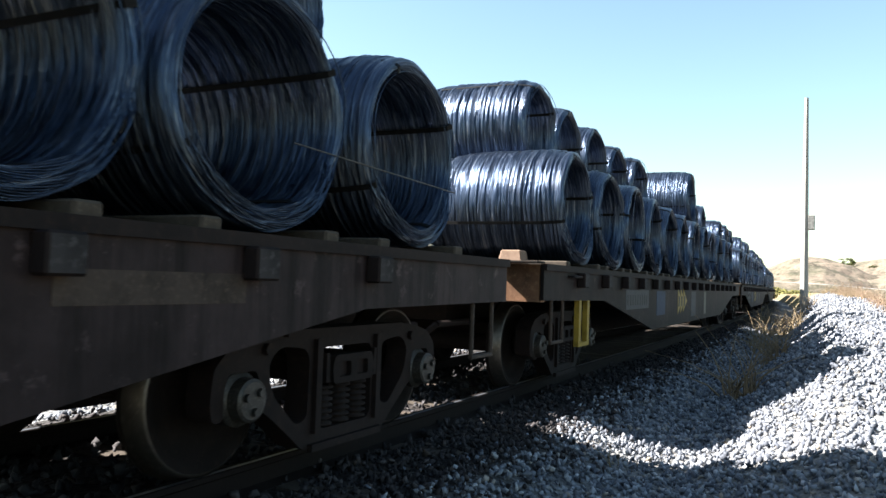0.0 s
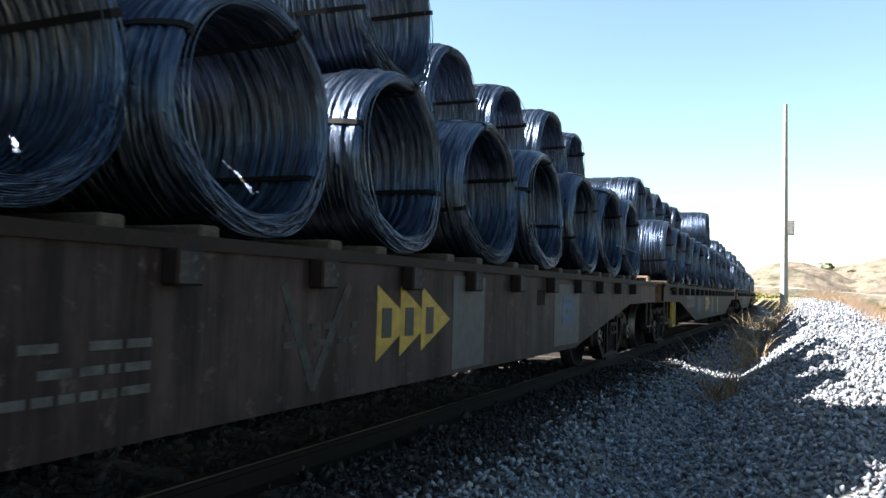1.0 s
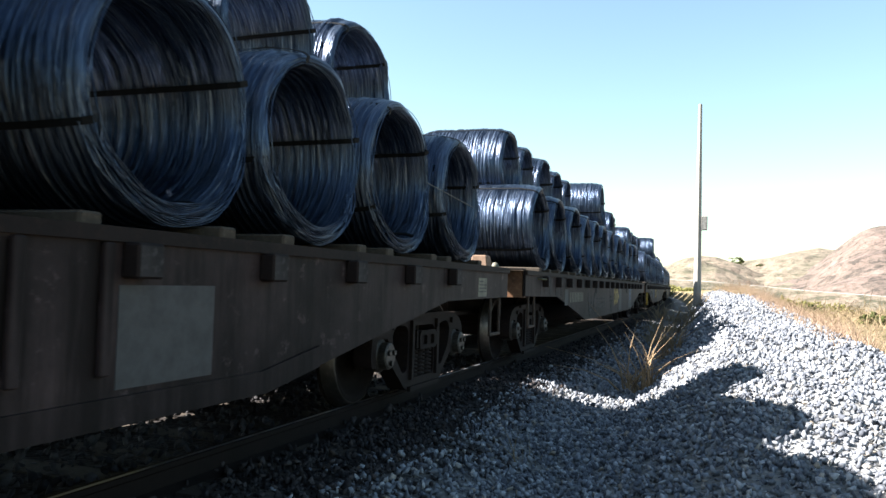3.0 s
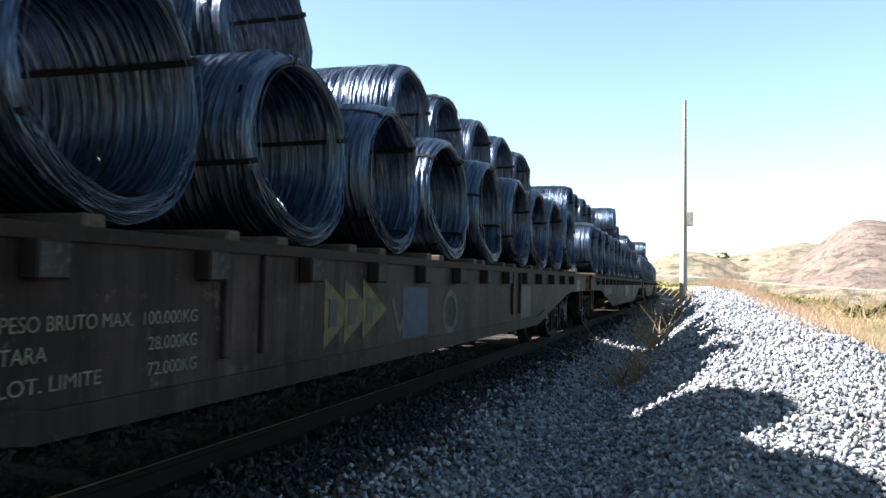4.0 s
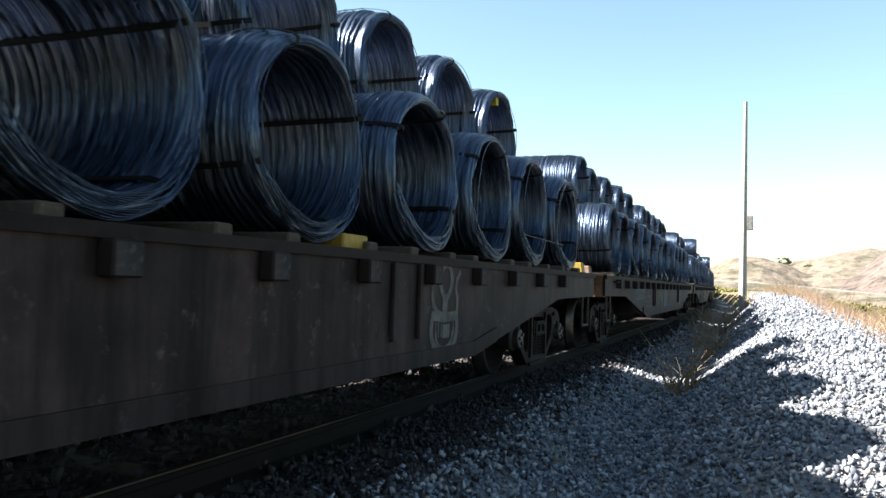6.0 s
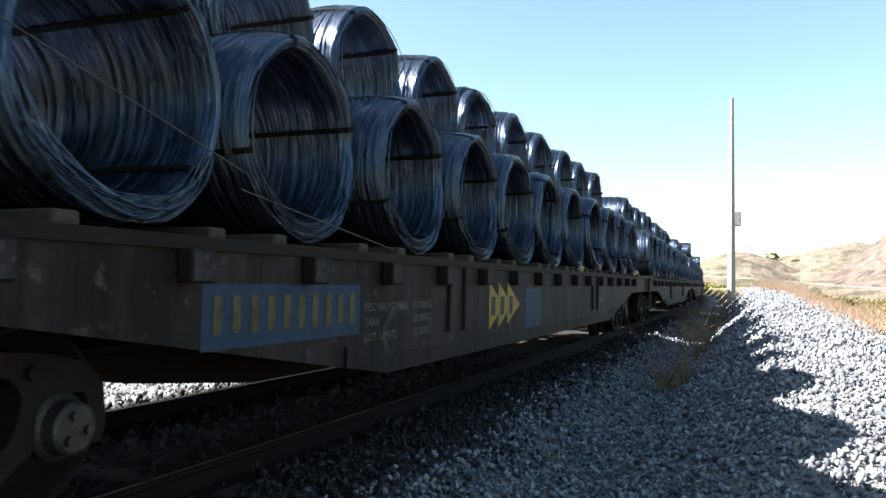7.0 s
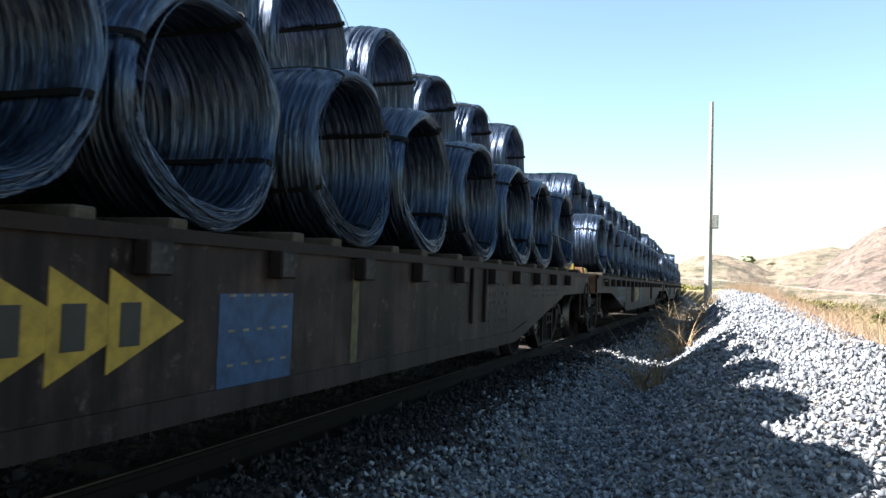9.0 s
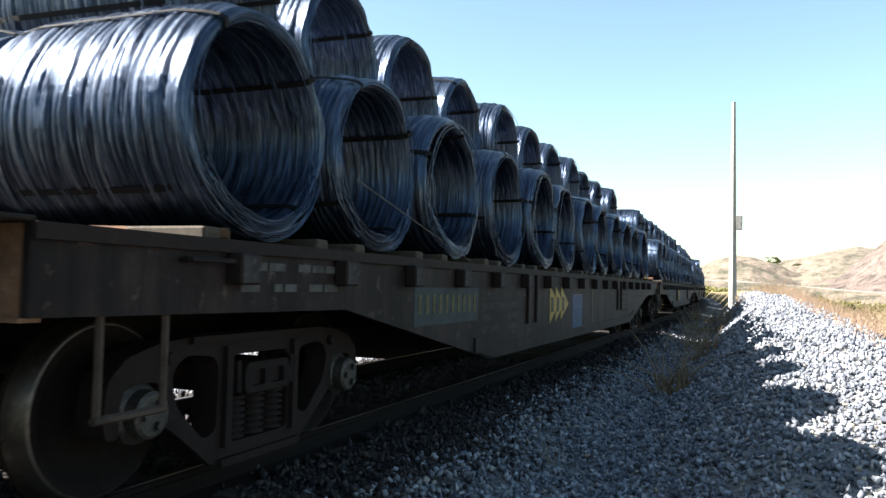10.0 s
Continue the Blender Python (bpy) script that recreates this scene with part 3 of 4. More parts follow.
def writing(w, words, y0, y1, z, h, mat):
    """One painted line of words, from y0 to y1 along the side."""
    cu = bpy.data.curves.new("line", "FONT")
    cu.body = words
    tmp = bpy.data.objects.new("line", cu)
    scene.collection.objects.link(tmp)
    me = bpy.data.meshes.new_from_object(tmp.evaluated_get(bpy.context.evaluated_depsgraph_get()))
    bpy.data.objects.remove(tmp)
    co = np.zeros(len(me.vertices) * 3)
    me.vertices.foreach_get("co", co)
    co = co.reshape(-1, 3)
    lo, hi = co.min(0), co.max(0)
    fit = np.empty_like(co)
    fit[:, 0] = SIDE + 0.004
    fit[:, 1] = y0 + (co[:, 0] - lo[0]) / (hi[0] - lo[0]) * (y1 - y0)
    fit[:, 2] = z + (co[:, 1] - lo[1]) / (hi[1] - lo[1]) * h
    me.vertices.foreach_set("co", fit.ravel())
    me.update()
    me.materials.clear()
    me.materials.append(mat)
    ob = new("marking_text", me)
    ob.parent = w
    return tagged(ob, "stencilled load figures in pale paint")


def load_table(w, y0, y1, z1, pitch, h, mat):
    """Three lines of load figures, words first and weights in a column."""
    k = y1 - y0
    for r, (words, share, weight, start) in enumerate((("PESO BRUTO MAX.", 0.60, "100.000KG", 0.66), ("TARA", 0.19, "28.000KG", 0.69), ("LOT. LIMITE", 0.44, "72.000KG", 0.69))):
        z = z1 - h - pitch * r
        writing(w, words, y0, y0 + k * share, z, h, mat)
        writing(w, weight, y0 + k * start, y1, z, h, mat)


def stroke(w, pts, mat, width=0.05, name="graffiti_stroke"):
    """A painted stroke along points of the side."""
    for (y0, z0), (y1, z1) in zip(pts, pts[1:]):
        d = Vector((y1 - y0, z1 - z0))
        n = Vector((-d.y, d.x)).normalized() * width / 2
        d = d.normalized() * width * 0.3
        q = [(y0 - d.x + n.x, z0 - d.y + n.y), (y0 - d.x - n.x, z0 - d.y - n.y), (y1 + d.x - n.x, z1 + d.y - n.y), (y1 + d.x + n.x, z1 + d.y + n.y)]
        poly_plate(name, w, q, mat, "pale worn graffiti", 0.003 + 0.0006 * random.random())


def arc(cy, cz, ry, rz, a0, a1, n=12):
    return [(cy + ry * math.cos(radians(a0 + (a1 - a0) * i / n)), cz + rz * math.sin(radians(a0 + (a1 - a0) * i / n))) for i in range(n + 1)]


def block(w, x, y, mat, size=(0.24, 0.2, 0.13), name="corner_block", label=""):
    bm = bmesh.new()
    a, b, h = size
    bmesh.ops.create_cube(bm, size=1.0)
    for v in bm.verts:
        k = 0.78 if v.co.z > 0 else 1.0
        v.co = (v.co.x * a * k, v.co.y * b * k, (v.co.z + 0.5) * h)
    ob = part(name, bm, mat, w, label, bevel=0.012)
    ob.location = (x, y, 1.166)
    return ob


def bracket(w, x, y, mat, label):
    """An upright bent plate with a notch."""
    bm = box_bm(-0.11, 0.11, -0.012, 0.012, 0, 0.16)
    box_bm(-0.11, -0.085, 0.012, 0.14, 0, 0.16, bm)
    box_bm(0.085, 0.11, 0.012, 0.14, 0, 0.11, bm)
    box_bm(-0.14, 0.14, -0.03, 0.16, -0.004, 0.012, bm)
    ob = part("lashing_bracket", bm, mat, w, label)
    ob.location = (x, y, 1.17)


def hand_wheel(w):
    bm = bmesh.new()
    ring = [(0.012 * math.cos(a), 0.275 + 0.013 * math.sin(a)) for a in [2 * math.pi * k / 8 for k in range(9)]]
    ring_lathe_x(ring, 36, bm)
    for k in range(5):
        a = 2 * math.pi * k / 5 + 0.3
        bar_bm((0, 0.05 * math.cos(a), 0.05 * math.sin(a)), (0, 0.275 * math.cos(a), 0.275 * math.sin(a)), 0.010, bm)
    disc_x(0, 0, 0.115, -0.03, 0.03, 24, bm)
    ob = part("hand_brake_wheel", bm, M_FRAME, w, "spoked steel hand brake wheel")
    ob.location = (1.50, 17.72, 0.745)
    hub = part("hub_cap", ring_lathe_x([(0.03, 0.075), (0.042, 0.078), (0.042, 0.098), (0.03, 0.1)], 24), M_HUB, ob)
    hub.location = (0, 0, 0)
    post = part("brake_post", box_bm(1.38, 1.47, 17.67, 17.77, 0.66, 0.87), M_FRAME, w)


COIL_Y0, COIL_DY = 1.25, 1.418
M_SIDE_B = side_paint("wagon_side_brown", (0.0205, 0.0152, 0.0162), (0.0080, 0.0058, 0.0062), (0.044, 0.032, 0.033))
M_SIDE_C = side_paint("wagon_side_rough", (0.0150, 0.0108, 0.0112), (0.0055, 0.0038, 0.0041), (0.046, 0.033, 0.031))
M_SIDE_D = side_paint("wagon_side_dark", (0.0110, 0.0070, 0.0072), (0.0042, 0.0027, 0.0029), (0.034, 0.022, 0.020))
M_CHALK = plain_paint("chalky_grey_paint", (0.0638, 0.0638, 0.0638), 0.8, 0.35)
M_HOLE_SHADE = plain_paint("painted_hole_shade", (0.0018, 0.0016, 0.0016), 0.95, 0.6)
M_FLAKE = plain_paint("flaking_grey_paint", (0.050, 0.047, 0.050), 0.85, 0.25)
M_FAINT = plain_paint("faint_chalk_paint", (0.034, 0.033, 0.034), 0.85, 0.35)
M_STENCIL = plain_paint("stencil_paint", (0.130, 0.125, 0.105), 0.8, 0.4)
M_GRAFFITI = plain_paint("pale_spray_paint", (0.095, 0.092, 0.09), 0.8, 0.4)
M_PALEPANEL = plain_paint("grey_panel_paint", (0.0560, 0.0565, 0.0600), 0.7, 0.7)
M_OLDYELLOW = plain_paint("faded_yellow_paint", (0.080, 0.072, 0.036), 0.75, 0.4)
M_DULLBLUE = plain_paint("dull_blue_paint", (0.0120, 0.0310, 0.0690), 0.65, 0.6)
M_GREENPANEL = plain_paint("grey_green_panel", (0.020, 0.032, 0.038), 0.7, 0.5)
M_WOOD = worn("fresh_timber", (0.160, 0.108, 0.080), (0.110, 0.070, 0.050), (0.210, 0.150, 0.112), 0.8, 0, 8)
M_TAG = plain_paint("yellow_tag", (0.3097, 0.2393, 0.0083), 0.5, 0.9)


def mark_wagon(n, w):
    if n == 0:
        bars(w, 3.0, 4.42, 0.74, 0.90, 9, M_WHITE)
        plate("paint_patch", w, 2.55, 2.85, 0.70, 0.95, M_PALEPANEL, "pale worn paint patch")
        stroke(w, [(5.0, 0.85), (5.2, 0.47), (5.42, 0.80), (5.6, 0.47), (5.85, 0.88)], M_FAINT, 0.06)
        text_block(w, 5.08, 5.45, 0.52, 0.78, 3, M_CHALK)
        text_block(w, 6.17, 7.5, 0.55, 0.80, 3, M_CHALK)
        stroke(w, arc(6.0, 0.66, 0.2, 0.2, 60, 330), M_FAINT, 0.06)
        stroke(w, [(8.3, 0.98), (8.55, 0.5), (8.85, 0.98)], M_FAINT, 0.06)
        text_block(w, 8.3, 9.0, 0.66, 0.82, 2, M_FAINT)
        arrows(w, 9.16)
        plate("paint_patch", w, 10.2, 10.78, 0.44, 1.08, M_PALEPANEL, "pale grey paint patch")
        plate("paint_patch", w, 12.58, 13.48, 0.46, 1.06, M_PALEPANEL, "pale grey paint patch")
        plate("blue_panel", w, 12.85, 13.25, 0.66, 0.95, M_BLUE, "blue painted panel", 0.005)
        bars(w, 12.91, 13.21, 0.88, 0.91, 3, M_OLDYELLOW, 0.007)
        plate("marking_bar", w, 13.0, 13.11, 0.76, 0.81, M_OLDYELLOW, lift=0.007)
        for y, wd, z0, z1 in ((0.73, 0.11, 0.88, 1.02), (1.02, 0.10, 0.89, 1.04), (1.36, 0.13, 0.88, 1.03), (1.80, 0.09, 0.87, 0.98), (2.22, 0.07, 0.84, 1.02)):
            plate("paint_patch", w, y, y + wd, z0, z1, M_FLAKE, "pale flaking paint patch")
        # flat plates; the darkness inside the square openings is painted on
        for y in (5.92, 12.05):
            plate("hole_shade_plate", w, y, y + 0.22, 0.86, 1.0, M_HOLE_SHADE, "flat near-black square painted as the shade of an opening in the sill")
        plate("paint_patch", w, 14.3, 15.2, 0.88, 1.0, M_STEP, "rust stained patch")
    elif n == -1:
        plate("number_panel", w, 3.1, 4.45, 0.76, 0.98, M_DULLBLUE, "dull blue number panel")
        bars(w, 3.14, 4.42, 0.81, 0.93, 9, M_OLDYELLOW, 0.006)
        load_table(w, 4.6, 5.65, 0.85, 0.105, 0.055, M_STENCIL)
        arrows(w, 6.9, M_OLDYELLOW)
        plate("blue_panel", w, 8.2, 8.78, 0.55, 0.94, M_DULLBLUE, "dull blue painted panel")
        stroke(w, arc(9.4, 0.72, 0.2, 0.17, 0, 360), M_CHALK, 0.06)
        stroke(w, [(8.0, 0.85), (8.15, 0.6), (8.3, 0.85)], M_CHALK, 0.05)
        plate("paint_patch", w, 12.3, 12.9, 0.55, 0.95, M_PALEPANEL, "pale grey paint patch")
        plate("info_plate", w, 17.02, 17.3, 0.87, 1.05, M_WHITE, "white information plate")
        text_block(w, 17.05, 17.28, 0.90, 1.03, 4, M_CHALK)
    elif n == -2:
        plate("number_panel", w, 2.92, 4.37, 0.68, 0.97, M_DULLBLUE, "dull blue number panel")
        bars(w, 2.96, 4.34, 0.75, 0.92, 10, M_OLDYELLOW, 0.006)
        load_table(w, 4.44, 5.5, 0.86, 0.092, 0.050, M_STENCIL)
        stroke(w, arc(5.0, 0.65, 0.28, 0.18, 70, 300), M_FAINT, 0.06)
        arrows(w, 6.88)
        plate("blue_panel", w, 8.08, 8.76, 0.5, 0.95, M_DULLBLUE, "dull blue painted panel")
        for z in (0.88, 0.74, 0.59):
            bars(w, 8.12, 8.72, z, z + 0.012, 5, M_CHALK, 0.006)
        # a looped head, two raised arms and a toothed body in pale spray
        head = [(12.71 + 0.115 * math.sin(2 * math.pi * k / 18) * (1.0 - 0.35 * max(0.0, -math.cos(2 * math.pi * k / 18))), 1.0 + 0.125 * math.cos(2 * math.pi * k / 18)) for k in range(19)]
        stroke(w, head, M_GRAFFITI, 0.052)
        stroke(w, [(12.70, 0.88), (12.70, 0.74)], M_GRAFFITI, 0.09)
        stroke(w, [(12.455, 1.05), (12.475, 0.98), (12.46, 0.90), (12.485, 0.83), (12.55, 0.775), (12.66, 0.75)], M_GRAFFITI, 0.048)
        stroke(w, [(12.985, 1.07), (12.93, 1.02), (12.905, 0.95), (12.945, 0.88), (12.94, 0.80), (12.93, 0.74)], M_GRAFFITI, 0.044)
        stroke(w, [(12.47, 0.755), (12.70, 0.735), (12.94, 0.745)], M_GRAFFITI, 0.07)
        stroke(w, arc(12.70, 0.66, 0.25, 0.185, 165, 375, 16), M_GRAFFITI, 0.058)
        stroke(w, arc(12.70, 0.62, 0.16, 0.11, 180, 360, 10), M_GRAFFITI, 0.030)
        for y in (12.535, 12.585, 12.64, 12.87):
            stroke(w, [(y, 0.70), (y + 0.004, 0.60)], M_GRAFFITI, 0.018)
        plate("graffiti_fill", w, 12.665, 12.80, 0.585, 0.685, M_GRAFFITI, "pale worn graffiti", 0.0035)
    elif n == -3:
        plate("number_panel", w, 2.92, 4.28, 0.70, 0.97, M_GREENPANEL, "grey green number panel")
        bars(w, 2.96, 4.25, 0.78, 0.92, 10, M_OLDYELLOW, 0.006)
        load_table(w, 4.42, 5.5, 0.84, 0.10, 0.055, M_CHALK)
        arrows(w, 6.86)
        plate("blue_panel", w, 8.1, 8.74, 0.46, 0.90, M_BLUE, "blue painted panel")
        for z in (0.885, 0.72, 0.56):
            bars(w, 8.14, 8.72, z, z + 0.012, 5, M_WHITE, 0.006)
        plate("yellow_stripe", w, 9.44, 9.53, 0.44, 1.10, M_OLDYELLOW, "faded yellow upright stripe")
        text_block(w, 12.4, 13.1, 0.55, 1.0, 5, M_FAINT)
        text_block(w, 14.2, 15.6, 0.8, 1.0, 3, M_FAINT)
        text_block(w, 0.95, 1.9, 0.9, 1.1, 2, M_CHALK)
        hand_wheel(w)
    else:
        plate("number_panel", w, 3.0, 4.4, 0.72, 0.96, M_PALEPANEL, "pale number panel")
        bars(w, 3.05, 4.35, 0.77, 0.90, 9, M_INK, 0.006)
        plate("blue_panel", w, 5.0, 5.7, 0.6, 0.95, M_DULLBLUE, "dull blue painted panel")
        arrows(w, 6.9)
        plate("paint_patch", w, 8.4, 9.0, 0.5, 0.95, M_PALEPANEL, "pale grey paint patch")
        plate("paint_patch", w, 10.2, 10.5, 0.5, 0.95, M_WHITE, "white paint patch")
    for m, y0, z0, y1, z1 in ((-3, 2.2, 1.62, 4.3, 1.19), (-2, 1.9, 1.85, 3.3, 1.50), (-2, 3.3, 1.42, 5.2, 1.18), (-2, 15.0, 1.50, 16.6, 1.48), (-1, 15.8, 1.80, 17.0, 1.72), (0, 15.6, 1.62, 17.3, 1.58), (-1, 3.4, 1.48, 4.6, 1.18), (-3, 15.6, 1.68, 16.9, 1.62)):
        if m == n:
            part("lashing_wire", bar_bm((1.36, y0, z0), (1.38, y1, z1), 0.004), M_HUB, w, "thin loose lashing wire")
    # fittings on the deck's corners
    if n == 1:
        block(w, 1.05, 0.16, M_WOOD, label="pale timber block")
        for y in (0.95, 1.25):
            part("yellow_step", box_bm(1.40, 1.45, y, y + 0.08, 0.42, 0.86), M_YELLOW, w, "yellow painted step bar")
        part("yellow_step", box_bm(1.40, 1.45, 0.95, 1.33, 0.40, 0.44), M_YELLOW, w, "yellow painted step bar")
    if n == 0:
        k = part("knob", ring_lathe_x([(0.0, 0.05), (0.05, 0.05), (0.09, 0.03), (0.10, 0.0005)], 14), M_WHITE, w, "pale rounded knob", True)
        k.matrix_basis = pose(0.95, 0.3, 1.17, 0, -90, 0)
        k = part("knob", ring_lathe_x([(0.0, 0.05), (0.05, 0.05), (0.09, 0.03), (0.10, 0.0005)], 14), M_WHITE, w, "pale rounded knob", True)
        k.matrix_basis = pose(0.95, 17.8, 1.17, 0, -90, 0)
    if n == -1:
        block(w, 1.05, 0.18, M_WOOD, (0.26, 0.22, 0.14), label="pale timber block")
        block(w, 1.22, 17.85, M_WOOD, (0.2, 0.2, 0.13), label="brown timber block")
    if n == 0:
        rail_bm = bmesh.new()
        for x in (-0.1, 0.1, 0.3):
            bar_bm((x, 0.06, 1.13), (x, 0.06, 1.35), 0.014, rail_bm)
        bar_bm((-0.12, 0.06, 1.35), (0.32, 0.06, 1.35), 0.016, rail_bm)
        part("end_railing", rail_bm, M_RUST, w, "low rusty end railing")
    if n == -2:
        block(w, 1.1, 0.12, M_YELLOW, (0.26, 0.22, 0.12), label="yellow painted end stop block")
        part("end_stop", prism_x([(0.0, 1.06), (0.0, 1.17), (-0.04, 1.17), (-0.03, 1.06)], 1.13, 1.20), M_YELLOW, w, "yellow painted end stop")
        block(w, 1.24, 17.97, M_YELLOW, (0.2, 0.18, 0.15), label="yellow painted end stop block")
        bracket(w, 0.9, 17.7, M_RUST, "rusty brown lashing bracket")
        part("deck_box", box_bm(0.9, 1.38, 11.3, 11.6, 1.14, 1.26), M_YELLOW, w, "dirty yellow block under the coils", bevel=0.01)
    if n == -3:
        bracket(w, 1.15, 17.76, M_YELLOW, "yellow lashing bracket")
        block(w, 1.30, 18.0, M_RUST, (0.2, 0.16, 0.11), label="rusty steel end stop")
        part("loose_bar", bar_bm((-0.2, 0.15, 1.185), (1.38, 0.95, 1.20), 0.03), M_RUST, w, "rusty loose bar lying on the deck")


# ---- wire coils ----
SQUASH = 0.97
R_OUT, R_IN, COIL_L = 0.61, 0.505, 1.30


def coil_profile(hi, rnd, mid=False):
    """(x, r, axial ridge, radial ridge) round the section of the coil: outside, near end, inside, far end."""
    L, out = COIL_L / 2, []
    no, ne, ni = (104, 16, 62) if hi else (18, 4, 8)
    if mid:
        no, ne, ni = 56, 6, 14
    lip = 0.085
    run = 0
    for i in range(no):
        f = i / (no - 1)
        x = -L + lip + (COIL_L - 2 * lip) * f
        r = R_OUT - 0.030 * max(0.0, (abs(x) - L + 0.26) / 0.20) ** 2
        # bunches of one to four turns with a gap between them
        run -= 1
        if run < 0:
            run = rnd.choice((1, 2, 2, 3, 4))
            ridge = -rnd.uniform(0.010, 0.024)
        else:
            ridge = rnd.uniform(0.001, 0.008)
        out.append((x, r, 0.0, ridge if hi else 0.0))
    r0 = R_OUT - 0.030 * ((0.26 - lip) / 0.20) ** 2
    for side in (1, -1):
        for i in range(ne):
            g = math.pi * (i + 0.5) / ne
            g = g if side > 0 else math.pi - g
            mid, half = (r0 + R_IN) / 2, (r0 - R_IN) / 2
            out.append((side * (L - lip + lip * math.sin(g) ** 0.8), mid + half * math.cos(g), rnd.uniform(-0.008, 0.008) if hi else 0.0, 0.0))
        if side > 0:
            for i in range(ni):
                f = i / (ni - 1)
                run -= 1
                if run < 0:
                    run = rnd.choice((1, 1, 2, 2, 3))
                    ridge = rnd.uniform(0.006, 0.015)
                else:
                    ridge = -rnd.uniform(0.0, 0.006)
                out.append((L - lip - (COIL_L - 2 * lip) * f, R_IN, 0.0, ridge if hi else 0.0))
    return out


def coil_mesh(seed, hi, mid=False):
    rnd = random.Random(seed)
    prof = coil_profile(hi, rnd, mid)
    n, m = (34 if mid else 56 if hi else 30), len(prof)
    verts, faces = [], []
    for k in range(n):
        a = 2 * math.pi * k / n
        ca, sa = math.cos(a), math.sin(a)
        sag = 0.022 * noise.noise((ca * 1.1 + seed * 7, sa * 1.1, 0.3))
        ragged = 0.03 * noise.noise((ca * 2.2 + seed * 5, sa * 2.2, 1.7))
        for i, (x, r, ax, rad) in enumerate(prof):
            if hi:
                # neighbouring turns lean together, and a few cross over
                wob = 0.026 * noise.noise((ca * 1.7 + seed * 3, sa * 1.7, i * 0.16)) + 0.009 * noise.noise((ca * 4, sa * 4 + seed, i * 0.7))
                fade = 0.55 + 0.9 * noise.noise((ca * 2.1 + i * 0.37, sa * 2.1, seed * 1.3))
                swell = sag + 0.011 * noise.noise((ca * 2.5, sa * 2.5 + seed, i * 0.14))
                end = ragged * (abs(x) / (COIL_L / 2)) ** 3 + 0.007 * noise.noise((ca * 5, sa * 5 + seed, i * 0.9))
                x, r = x + ax + wob * (1 if rad else 0.3) + end * (1 if x > 0 else -1), r + rad * max(0.15, min(1.4, fade + 0.35)) + swell
            else:
                x, r = x + ragged * abs(x), r + sag + rad
            verts.append((x, r * ca, r * sa * SQUASH))
    for k in range(n):
        k2 = (k + 1) % n
        for i in range(m):
            i2 = (i + 1) % m
            faces.append((k * m + i, k * m + i2, k2 * m + i2, k2 * m + i))
    me = bpy.data.meshes.new("wire_coil")
    me.from_pydata(verts, [], faces)
    me.polygons.foreach_set("use_smooth", [True] * len(me.polygons))
    me.materials.append(M_WIRE)
    return me


def loose_mesh(seed):
    """Loose loops of single wire round a coil."""
    rnd = random.Random(seed + 50)
    verts, faces = [], []
    for _ in range(7):
        ends = rnd.random() < 0.7
        x0 = rnd.choice((1, 1, -1)) * (COIL_L / 2 + rnd.uniform(-0.02, 0.035)) if ends else rnd.uniform(-0.4, 0.4)
        r0 = rnd.uniform(R_IN - 0.01, R_OUT - 0.06) if ends else R_OUT + rnd.uniform(-0.004, 0.006)
        tilt, ph, q = rnd.uniform(0, 0.03), rnd.uniform(0, 6.3), 40
        base = len(verts)
        for k in range(q):
            a = 2 * math.pi * k / q
            rr = r0 + 0.008 * math.sin(a * 2 + ph) + 0.010 * max(0, math.sin(a + ph)) ** 8
            xx = x0 + tilt * math.sin(a + ph) + 0.008 * math.sin(3 * a + ph)
            for dx, dr in ((0.0034, 0.0), (-0.002, 0.003), (-0.002, -0.003)):
                verts.append((xx + dx, (rr + dr) * math.cos(a), (rr + dr) * math.sin(a) * SQUASH))
        for k in range(q):
            k2 = (k + 1) % q
            for i in range(3):
                i2 = (i + 1) % 3
                faces.append((base + k * 3 + i, base + k * 3 + i2, base + k2 * 3 + i2, base + k2 * 3 + i))
    # slack turns that sag out of the lower lip at both ends
    for side in (1, -1):
        reach, ph = rnd.uniform(0.03, 0.07), rnd.uniform(0, 6.3)
        for j in range(18):
            f, q = j / 17, 26
            base = len(verts)
            mid = radians(-90 + rnd.gauss(0, 6))
            half = radians(rnd.uniform(48, 75))
            for k in range(q):
                a = mid + half * (2 * k / (q - 1) - 1)
                hump = max(0.0, math.cos((a - mid) / half * math.pi / 2)) ** 0.8
                rr = R_IN - 0.018 + (R_OUT - R_IN + 0.0) * f + 0.006 * math.sin(a * 9 + ph + j * 0.7)
                xx = side * (COIL_L / 2 - 0.012 + hump * (0.03 + reach * math.sin(math.pi * (0.25 + 0.6 * f))) + 0.006 * math.sin(a * 7 + j))
                for dx, dr in ((0.0042, 0.0), (-0.0025, 0.0038), (-0.0025, -0.0038)):
                    verts.append((xx + dx, (rr + dr) * math.cos(a), (rr + dr) * math.sin(a) * SQUASH))
            for k in range(q - 1):
                for i in range(3):
                    i2 = (i + 1) % 3
                    faces.append((base + k * 3 + i, base + k * 3 + i2, base + (k + 1) * 3 + i2, base + (k + 1) * 3 + i))
    me = bpy.data.meshes.new("wire_tangle")
    me.from_pydata(verts, [], faces)
    me.polygons.foreach_set("use_smooth", [True] * len(me.polygons))
    me.materials.append(M_WIRE)
    return me


